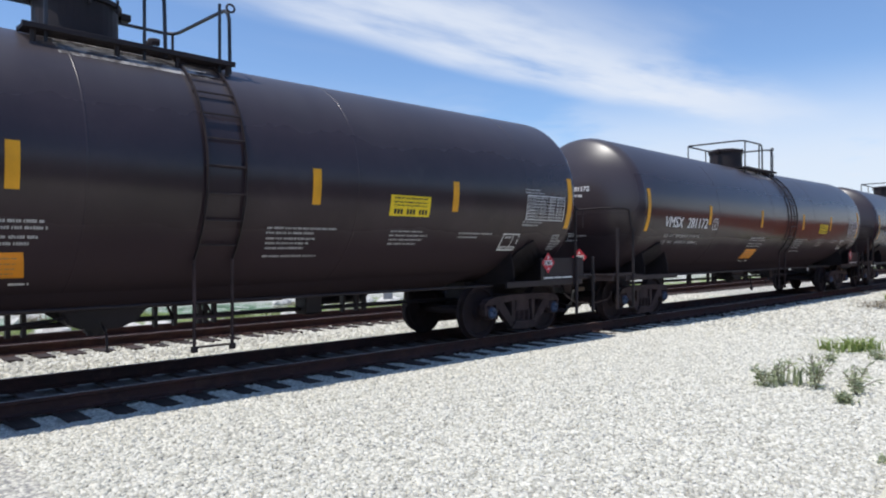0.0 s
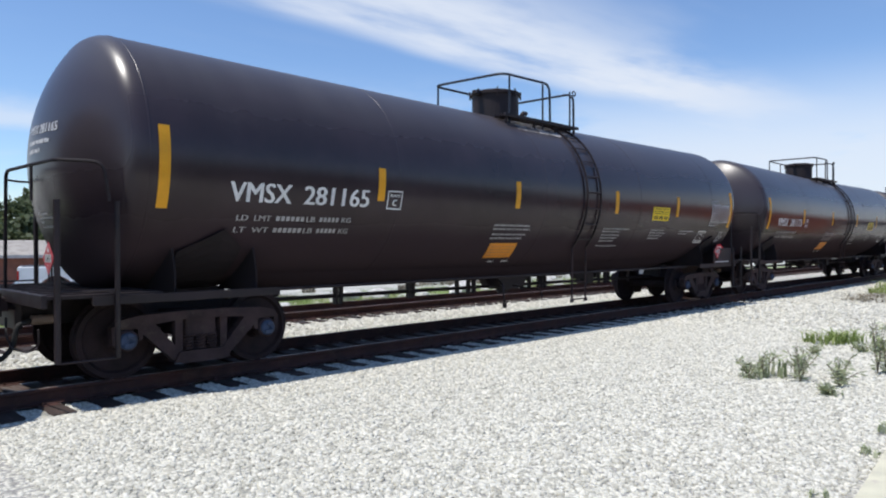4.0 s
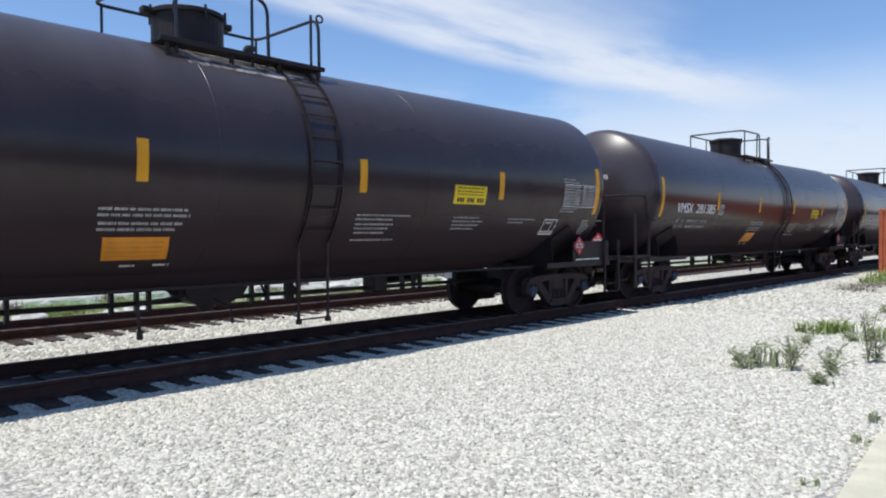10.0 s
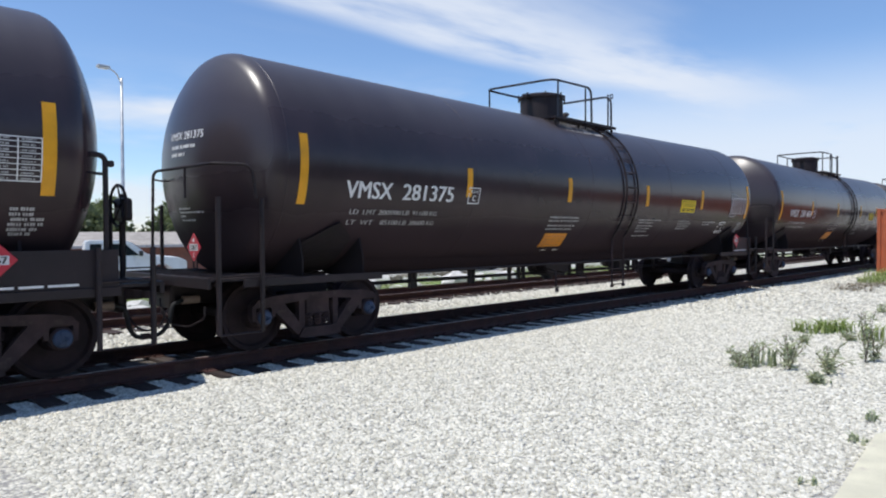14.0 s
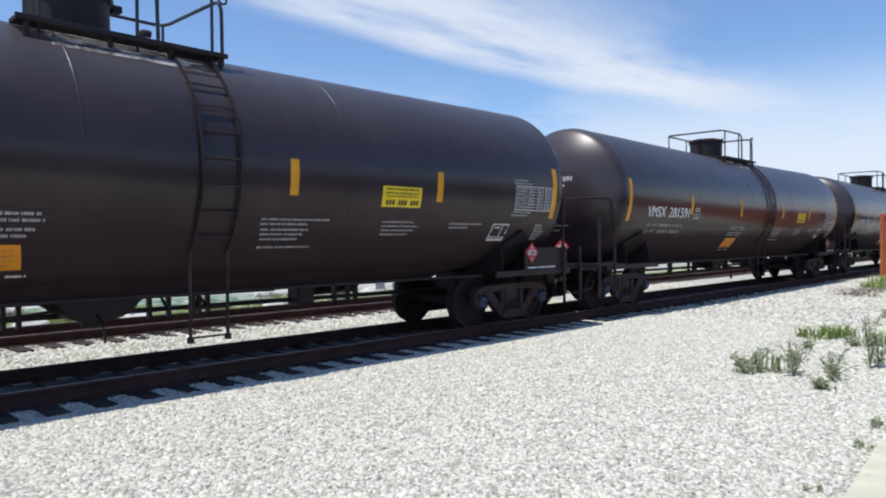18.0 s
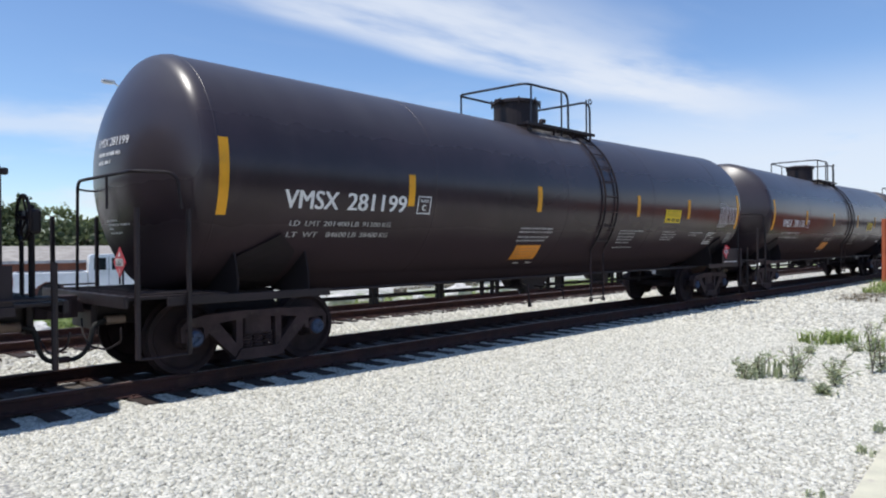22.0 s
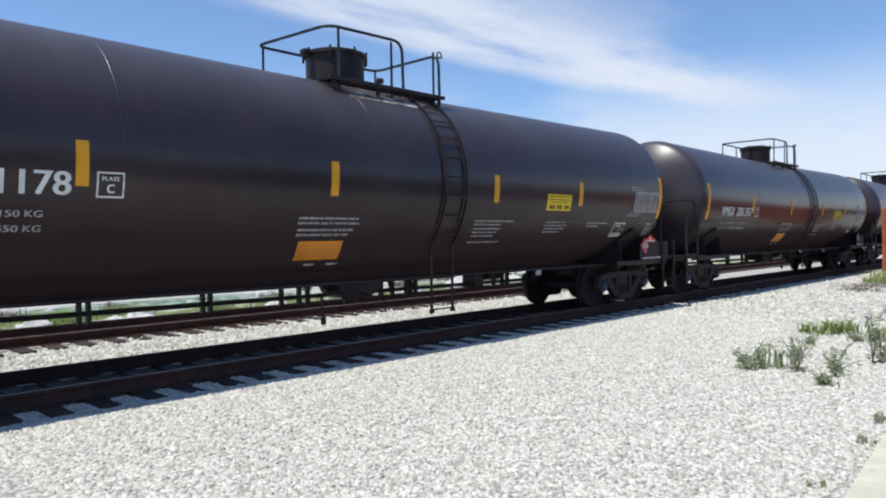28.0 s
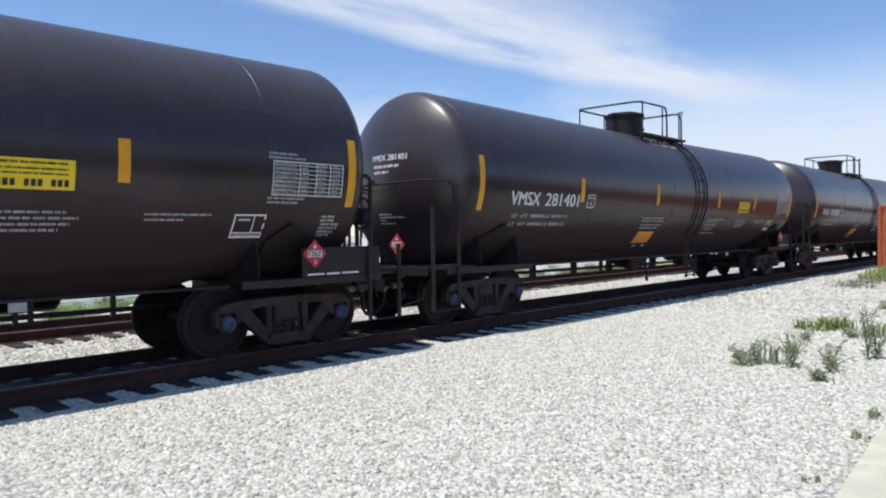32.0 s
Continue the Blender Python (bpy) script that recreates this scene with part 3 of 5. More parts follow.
def truck(parent, u):
    bol = part("truck_bolster", boxed(u - 0.2, u + 0.2, -1.02, 1.02, 0.42, 0.72, bevel=0.03), CAST, parent, "dusty cast steel truck bolster")
    for s in (-1, 1):
        a, b = (s * 0.915, s * 1.06) if s > 0 else (-1.06, -0.915)
        bm = bmesh.new()
        prism(bm, [(u + x, z) for x, z in ((-1.06, 0.60), (-0.98, 0.69), (-0.78, 0.73), (-0.3, 0.75), (0.3, 0.75), (0.78, 0.73), (0.98, 0.69), (1.06, 0.60), (0.76, 0.60), (0.28, 0.65), (-0.28, 0.65), (-0.76, 0.60))], "y", a, b)
        for q in (-1, 1):
            prism(bm, [(u + q * x, z) for x, z in ((0.60, 0.655), (0.80, 0.60), (0.34, 0.16), (0.26, 0.26))], "y", a + 0.01, b - 0.01)
            prism(bm, [(u + q * x, z) for x, z in ((0.24, 0.26), (0.24, 0.66), (0.33, 0.655), (0.33, 0.3))], "y", a + 0.02, b - 0.02)
            prism(bm, [(u + q * x, z) for x, z in ((1.0, 0.64), (1.06, 0.62), (1.05, 0.42), (1.0, 0.42))], "y", a + 0.015, b - 0.015)
            prism(bm, [(u + q * x, z) for x, z in ((0.70, 0.64), (0.77, 0.64), (0.76, 0.44), (0.71, 0.46))], "y", a + 0.015, b - 0.015)
            box(bm, *sorted((u + q * 0.76, u + q * 1.0)), a + 0.02, b - 0.02, 0.585, 0.645)
        prism(bm, [(u + x, z) for x, z in ((-0.36, 0.15), (-0.28, 0.27), (0.28, 0.27), (0.36, 0.15), (0.25, 0.13), (-0.25, 0.13))], "y", a - 0.02, b + 0.02)
        part("side_frame", bm, CAST, bol, "dusty cast steel side frame")
        # plate added behind the springs so that no bright ground shows through
        part("bolster_end", boxed(u - 0.23, u + 0.23, *sorted((s * 0.8, s * 0.9)), 0.22, 0.64, bevel=0.02), CAST, bol)
        for k in range(3):
            x = u - 0.15 + 0.15 * k
            pts = [(x + 0.058 * math.cos(v * 0.8), (a + b) / 2 + 0.058 * math.sin(v * 0.8), 0.27 + 0.19 * v / 40) for v in range(41)]
            part("spring", tubed(pts, 0.014, 5), CAST, bol, "coil spring")
    for q in (-1, 1):
        bm = boxed(u + q * 0.36 - 0.05, u + q * 0.36 + 0.05, -0.8, 0.8, 0.36, 0.46, bevel=0.015)
        part("brake_beam", bm, CAST, bol)
        for s in (-1, 1):
            x = u + q * 0.415
            part("brake_shoe", boxed(x - 0.03, x + 0.03, s * 0.72 - 0.05, s * 0.72 + 0.05, 0.3, 0.55, bevel=0.01), CAST, bol)


def flip(u, end):
    return u if end == 0 else 2 * MID - u


def car_end(car, end):
    """Sill, coupler, deck, rails, ladder and steps at one end of the car."""
    def P(u, y, z):
        return (flip(u, end), y, z)

    def B(u0, u1, *rest, **k):
        a, b = sorted((flip(u0, end), flip(u1, end)))
        return boxed(a, b, *rest, **k)
    top = 2.0 if end == 0 else 1.42
    sill = part("draft_sill", B(0.12, 2.6, -0.24, 0.24, 0.63, 0.97, bevel=0.015), STEEL, car, "black steel stub sill")
    part("striker", B(0.05, 0.13, -0.33, 0.33, 0.60, 1.0, bevel=0.02), STEEL, sill)
    cp = part("coupler", B(-0.13, 0.4, -0.07, 0.07, 0.79, 0.95, bevel=0.02), CAST, car, "rusty cast steel coupler")
    bm = bmesh.new()
    head = [(-0.28, -0.06), (-0.3, 0.02), (-0.2, 0.08), (-0.22, 0.17), (-0.12, 0.19), (-0.02, 0.1), (-0.02, -0.1), (-0.12, -0.17), (-0.2, -0.16)]
    prism(bm, [(flip(x, end), y if end == 0 else -y) for x, y in head], "z", 0.74, 1.0)
    part("knuckle", bm, CAST, cp)
    # air hose and its cock
    hose = [P(0.2, -0.36, 0.7), P(0.06, -0.37, 0.66), P(0.02, -0.36, 0.42), P(-0.06, -0.32, 0.3), P(-0.16, -0.28, 0.26), P(-0.26, -0.26, 0.27)]
    h = part("air_hose", tubed(bend(hose, 0.12), 0.028, 10), RUBBER, car, "black rubber air hose", True)
    part("hose_coupling", B(-0.26, -0.17, -0.31, -0.21, 0.235, 0.305, bevel=0.015), CAST, h)
    part("angle_cock", tubed([P(0.42, -0.36, 0.7), P(0.2, -0.36, 0.7)], 0.055, 12), BRASS, h, "dull brass air cock")
    lever = [P(0.02, -0.1, 0.72), P(-0.02, -0.25, 0.55), P(-0.02, -0.5, 0.42), P(0.02, -0.9, 0.42), P(0.02, -1.3, 0.55), P(0.0, -1.34, 0.7)]
    part("uncoupling_lever", tubed(bend(lever, 0.08), 0.012, 6), STEEL, car)
    # deck over the sill with its edge
    deck = part("end_deck", B(0.02, 1.25, -1.36, 1.36, 0.985, 1.02), STEEL, car, "black steel end walkway")
    part("deck_edge", B(0.02, 0.075, -1.37, 1.37, 0.9, 1.035, bevel=0.008), STEEL, deck)
    bm = bmesh.new()
    for k in range(9):
        y = -1.2 + 0.3 * k
        a, b = sorted((flip(0.12, end), flip(1.2, end)))
        box(bm, a, b, y - 0.02, y + 0.02, 1.021, 1.033)
    tagged(part("tread_plate", bm, STEEL, deck), kind="stuff")
    for s in (-1, 1):
        yo = s * 1.345
        part("side_sill", B(0.5, 2.75, min(yo, yo + s * 0.04), max(yo, yo + s * 0.04), 0.9, 1.0, bevel=0.006), STEEL, car)
        # saddle that carries the tank on the truck
        bm = bmesh.new()
        us = (1.5, 2.0, 2.3)
        tops = (1.45, 1.72, 1.5)
        for (u0, t0), (u1, t1) in zip(zip(us, tops), zip(us[1:], tops[1:])):
            rows = []
            for k in range(7):
                row = []
                for u, t in ((u0, t0), (u1, t1)):
                    z = 0.97 + (t - 0.97) * k / 6
                    r = RADIUS + 0.02
                    y = math.sqrt(max(0.0, r * r - (z - AXIS - 0.03) ** 2))
                    row.append((bm.verts.new(P(u, s * y, z)), bm.verts.new(P(u, s * (y + 0.035), z))))
                rows.append(row)
            for a, b in zip(rows, rows[1:]):
                bm.faces.new((a[0][1], a[1][1], b[1][1], b[0][1]))
                bm.faces.new((a[0][0], a[0][1], b[0][1], b[0][0]))
                bm.faces.new((a[1][0], a[1][1], b[1][1], b[1][0]))
            bm.faces.new((rows[-1][0][0], rows[-1][0][1], rows[-1][1][1], rows[-1][1][0]))
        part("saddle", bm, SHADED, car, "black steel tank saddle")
        for u in (1.42, 2.46):
            bm = bmesh.new()
            prism(bm, [(s * y, z) for y, z in ((0.3, 0.95), (1.3, 0.95), (1.3, 1.2), (1.22, 1.5), (1.0, 1.33), (0.6, 1.08))], "x", flip(u, end) - 0.012, flip(u, end) + 0.012)
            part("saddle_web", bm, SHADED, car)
        # corner ladder: two uprights, rungs and a bottom step
        ladder = part("corner_ladder", tubed([P(0.16, s * 1.39, 0.34), P(0.16, s * 1.39, top)], 0.033), STEEL, car, "black corner grab ladder")
        part("upright", tubed([P(0.74, s * 1.41, 0.34), P(0.74, s * 1.41, top)], 0.03), STEEL, ladder)
        for z in (0.34, 1.06):
            part("rung", tubed([P(0.16, s * 1.4, z), P(0.74, s * 1.41, z)], 0.013, 6), STEEL, ladder)
        for u in (0.16, 0.74):
            part("ladder_bracket", B(u - 0.02, u + 0.02, min(s * 1.3, s * 1.39), max(s * 1.3, s * 1.39), 0.93, 0.99), STEEL, ladder)
    if end == 0:
        pts = bend([P(0.66, -1.41, 2.0), P(0.6, -1.41, 2.41), P(0.2, -1.2, 2.42), P(0.12, 0.28, 2.4), P(0.12, 0.34, 1.0)], 0.12, 5)
        part("end_handrail", tubed(pts, 0.02), STEEL, car, "bent black pipe handrail round the tank end")
        part("handrail_stay", tubed([P(0.16, -0.55, 2.02), P(0.16, -0.55, 2.42)], 0.016, 6), STEEL, car)
        part("handrail_stay", tubed([P(0.12, 0.3, 2.3), P(0.3, 0.5, 2.3), P(0.44, 0.5, 2.3)], 0.014, 6), STEEL, car)
    else:
        pts = bend([P(0.62, -1.3, 1.0), P(0.62, -1.3, 2.4), P(0.9, -1.25, 2.42), P(1.05, -1.2, 2.4)], 0.08, 5)
        part("corner_post", tubed(pts, 0.03), STEEL, car, "black corner post with a hooked top")
        part("post_knob", B(0.53, 0.6, -1.33, -1.27, 2.28, 2.35, bevel=0.02), STEEL, car)
        part("post_hook", tubed(bend([P(0.62, -1.3, 2.2), P(0.82, -1.22, 2.22), P(0.98, -1.18, 2.3)], 0.06), 0.018, 6), STEEL, car)


def brake_stand(car):
    u, hub = 17.66, (17.5, -0.6, 1.9)
    st = part("brake_stand", tubed([(u, -0.3, 1.02), (u, -0.3, 2.05)], 0.035), STEEL, car, "black hand brake stand")
    part("stand_post", tubed([(u - 0.02, 0.0, 1.02), (u - 0.02, 0.0, 2.0)], 0.025), STEEL, st)
    part("gear_box", boxed(u - 0.09, u + 0.04, -0.56, -0.26, 1.72, 2.0, bevel=0.04), STEEL, st)
    part("wheel_shaft", tubed([(hub[0] - 0.03, hub[1], hub[2]), (u, -0.45, 1.88)], 0.022, 8), STEEL, st)
    rim = [(hub[0], hub[1] + 0.24 * math.cos(a), hub[2] + 0.24 * math.sin(a)) for a in [2 * math.pi * k / 28 for k in range(28)]]
    wh = part("brake_wheel", tubed(rim, 0.018, 6, True), STEEL, st, "black spoked hand brake wheel")
    for k in range(5):
        a = 2 * math.pi * k / 5 + 0.3
        part("spoke", tubed([(hub[0] + 0.04, hub[1], hub[2]), (hub[0], hub[1] + 0.235 * math.cos(a), hub[2] + 0.235 * math.sin(a))], 0.011, 5), STEEL, wh)


def placard(car, name, at, facing):
    """A red diamond sign with a white number panel."""
    x, y, z = at
    h = 0.19

    def put(a, b, off=0.0):
        return (x + a, y - off, z + b) if facing == "side" else (x - off, y - a, z + b)
    bm = bmesh.new()
    vs = [bm.verts.new(put(a, b, o)) for o in (0.0, 0.006) for a, b in ((0, -h), (h, 0), (0, h), (-h, 0))]
    bm.faces.new(vs[4:])
    bm.faces.new(vs[:4])
    for i in range(4):
        bm.faces.new((vs[i], vs[(i + 1) % 4], vs[4 + (i + 1) % 4], vs[4 + i]))
    pl = part(name, bm, RED, car, "red diamond hazard placard")
    bm = bmesh.new()
    bm.faces.new([bm.verts.new(put(a, b, 0.009)) for a, b in ((-0.115, -0.045), (0.115, -0.045), (0.115, 0.045), (-0.115, 0.045))])
    part("number_panel", bm, WHITE, pl, "white number panel")
    text_part("placard_number", "1267", -0.1, 0.1, -0.034, 0.068, BLACK, pl, "", lambda a, b: put(a, b, 0.011))
    text_part("class_digit", "3", -0.02, 0.02, -0.135, 0.055, WHITE, pl, "", lambda a, b: put(a, b, 0.009))
    bm = bmesh.new()
    bm.faces.new([bm.verts.new(put(a, b, 0.009)) for a, b in ((-0.035, 0.075), (0.035, 0.075), (0.0, 0.135))])
    part("flame_mark", bm, WHITE, pl)
    bm = bmesh.new()
    for a, b in ((-0.05, 0.0), (0.05, 0.0)):
        tube(bm, [put(a, -h - 0.08, -0.015), put(a, 0.05, -0.015)], 0.012, 6)
    part("placard_holder", bm, STEEL, pl)
    return pl


def markings(car):
    rng = random.Random(7)
    for u, z0, z1 in ((1.136, 1.943, 2.857), (4.225, 2.145, 2.607), (7.354, 2.145, 2.607), (10.646, 2.145, 2.607), (13.377, 2.145, 2.607), (16.43, 1.943, 2.857)):
        part("reflective_strip", patch(bmesh.new(), u, u + 0.128, z0, z1, 0.004), YELLOW, car, "yellow reflective strip")
    op = part("orange_panel", patch(bmesh.new(), 7.08, 7.82, 1.285, 1.545, lean=-0.24), ORANGE, car, "orange warning panel")
    bm = bmesh.new()
    for z in (1.325, 1.375, 1.425, 1.48):
        word_bars(bm, rng, 7.1, 7.72, z, 0.009, 0.008)
    tagged(part("small_print", bm, BRASS, op), kind="stuff")
    yl = part("yellow_notice", patch(bmesh.new(), 12.32, 13.1, 2.045, 2.342), LEMON, car, "yellow emergency notice panel")
    yl.location.x = -0.05
    bm = bmesh.new()
    for z, h in ((2.29, 0.026), (2.235, 0.022), (2.19, 0.018)):
        word_bars(bm, rng, 12.38, 13.05, z, h, 0.008)
    for k in range(11):
        if k not in (3, 7):
            patch(bm, 12.4 + 0.06 * k, 12.4 + 0.06 * k + 0.042, 2.075, 2.145, 0.008)
    tagged(part("small_print", bm, BLACK, yl), kind="stuff")

    def block(lines, mat, h=0.042, name="caution_print"):
        bm = bmesh.new()
        for u0, u1, z in lines:
            word_bars(bm, rng, u0, u1, z, h)
        tagged(part(name, bm, mat, car, "small white stencilled lines"), kind="stuff")
    block(((6.92, 7.92, 1.835), (6.92, 7.96, 1.77), (6.94, 7.87, 1.68), (6.94, 7.83, 1.615)), GREYTXT, 0.032)
    block(((10.37, 11.42, 1.825), (10.37, 11.1, 1.765), (10.39, 11.12, 1.695), (10.4, 11.05, 1.635), (10.42, 11.0, 1.573), (10.42, 11.25, 1.47)), GREYTXT, 0.027)
    block(((12.37, 13.0, 1.815), (12.37, 13.12, 1.755), (12.39, 13.05, 1.695), (12.39, 12.95, 1.635)), GREYTXT, 0.027)
    block(((13.79, 14.6, 1.805), (13.8, 14.25, 1.745)), GREYTXT, 0.027)
    block(((7.32, 7.5, 1.205), (7.7, 7.9, 1.205)), WHITE, 0.026)
    block(((15.28, 15.7, 2.575), (15.28, 15.84, 2.525), (15.29, 15.86, 2.02), (15.29, 15.75, 1.968)), GREYTXT, 0.03)
    block(((16.08, 16.32, 1.795), (16.08, 16.34, 1.745), (16.1, 16.4, 1.695), (16.08, 16.4, 1.645), (16.08, 16.36, 1.595), (16.1, 16.3, 1.55)), GREYTXT, 0.034, "end_notice")
    # table of tests
    bm = bmesh.new()
    frame_bars(bm, 15.27, 16.36, 2.07, 2.5, 0.012)
    for k in range(1, 8):
        z = 2.07 + 0.054 * k
        patch(bm, 15.286, 16.344, z, z + 0.008)
    for u in (15.66, 15.92, 16.14):
        patch(bm, u, u + 0.012, 2.086, 2.484, 0.0045)
    tb = tagged(part("test_table", bm, WHITE, car, "white stencilled test table with ruled rows"), kind="stuff")
    tb.location.x = 0.07
    bm = bmesh.new()
    for k in range(8):
        z = 2.07 + 0.054 * k + 0.018
        for u0, u1 in ((15.3, 15.63), (15.69, 15.8), (15.95, 16.08), (16.18, 16.31)):
            word_bars(bm, rng, u0, u1, z, 0.02)
    tagged(part("table_print", bm, GREYTXT, tb), kind="stuff")
    bm = bmesh.new()
    frame_bars(bm, 14.89, 15.33, 1.54, 1.83, 0.02)
    patch(bm, 15.16, 15.175, 1.61, 1.81)
    patch(bm, 14.91, 15.31, 1.595, 1.61)
    word_bars(bm, rng, 14.96, 15.12, 1.75, 0.03)
    word_bars(bm, rng, 14.94, 15.28, 1.565, 0.018)
    part("service_box", bm, WHITE, car, "white stencilled service box")
    bm = bmesh.new()
    for z, u1 in ((1.89, -0.15), (1.84, -0.42), (1.79, 0.02), (1.735, -0.2)):
        word_bars(bm, rng, -0.18, -u1, z, 0.026, place=lambda a, b: head_skin(-a, b))
    tagged(part("head_print", bm, WHITE, car, "small white stencilled lines"), kind="stuff")
    # side plates by the trucks that carry the placards
    for u0, u1 in ((15.86, 17.2),):
        sp = part("placard_plate", boxed(u0, u1, -1.37, -1.35, 1.0, 1.4, bevel=0.005), STEEL, car, "dark plate beside the end deck")
        for a, b in ((15.93, 16.2), (16.24, 16.46), (16.5, 16.79)):
            part("reflective_tag", boxed(a, b, -1.39, -1.386, 1.028, 1.052), WHITE, sp, "pale reflective tag on the sill")
    placard(car, "hazard_placard", (16.05, -1.385, 1.315), "side")
    placard(car, "hazard_placard", (0.4, -0.3, 1.385), "end")


def number_marks(car, digits, spots):
    """The car's own mark on the side and on the end, and its weights."""
    rng = random.Random(len(digits) + 3)
    v, d0, d1, pl = spots
    text_part("reporting_letters", "VMSX", v, v + 0.86, 2.05, 0.236, WHITE, car, "large white stencilled letters")
    if digits:
        text_part("reporting_number", digits, d0, d1, 2.05, 0.236, WHITE, car, "large white stencilled number")
    else:
        bm = bmesh.new()
        for k in range(6):
            patch(bm, d0 + 0.185 * k, d0 + 0.185 * k + 0.14, 2.06, 2.28)
        tagged(part("reporting_number", bm, WHITE, car, "white stencilled bars"), kind="stuff")
    bm = bmesh.new()
    frame_bars(bm, pl, pl + 0.28, 2.035, 2.3, 0.018)
    pc = part("plate_box", bm, WHITE, car, "white outlined clearance box")
    text_part("plate_word", "PLATE", pl + 0.05, pl + 0.23, 2.21, 0.042, WHITE, pc)
    text_part("plate_letter", "C", pl + 0.1, pl + 0.18, 2.085, 0.088, WHITE, pc)
    for z, a, b, w in ((1.83, "LD", "LMT", 0.4), (1.685, "LT", "WT", 0.42)):
        e = v + 0.14
        ln = text_part("load_print", a, e, e + 0.16, z, 0.066, GREYTXT, car, "white stencilled weight line")
        text_part("load_word", b, e + 0.24, e + 0.48, z, 0.066, GREYTXT, ln)
        text_part("load_word", "LB", e + 1.0, e + 1.14, z, 0.066, GREYTXT, ln)
        text_part("load_word", "KG", e + 1.57, e + 1.73, z, 0.066, GREYTXT, ln)
        if digits in WEIGHTS:
            pounds, kilos = WEIGHTS[digits][:2] if a == "LD" else WEIGHTS[digits][2:]
            text_part("load_word", pounds, e + (0.53 if a == "LD" else 0.62), e + 0.97, z, 0.066, GREYTXT, ln)
            text_part("load_word", kilos, e + 1.2, e + 1.53, z, 0.066, GREYTXT, ln)
            continue
        bm = bmesh.new()
        for k in range(6):
            patch(bm, e + 0.55 + 0.073 * k, e + 0.55 + 0.073 * k + 0.052, z + 0.004, z + 0.062)
        for k in range(5):
            patch(bm, e + 1.21 + 0.066 * k, e + 1.21 + 0.066 * k + 0.046, z + 0.004, z + 0.062)
        tagged(part("weight_figure", bm, GREYTXT, ln), kind="stuff")
    put = lambda a, b: head_skin(-a, b)
    hm = text_part("end_mark", ("VMSX " + digits) if digits else "VMSX", -0.3, 0.54 if digits else 0.08, 2.82, 0.105, WHITE, car, "white stencilled mark on the tank end", put)
    bm = bmesh.new()
    word_bars(bm, rng, -0.22, 0.42, 2.7, 0.05, place=put)
    word_bars(bm, rng, -0.22, 0.2, 2.6, 0.05, place=put)
    tagged(part("end_print", bm, WHITE, hm), kind="stuff")


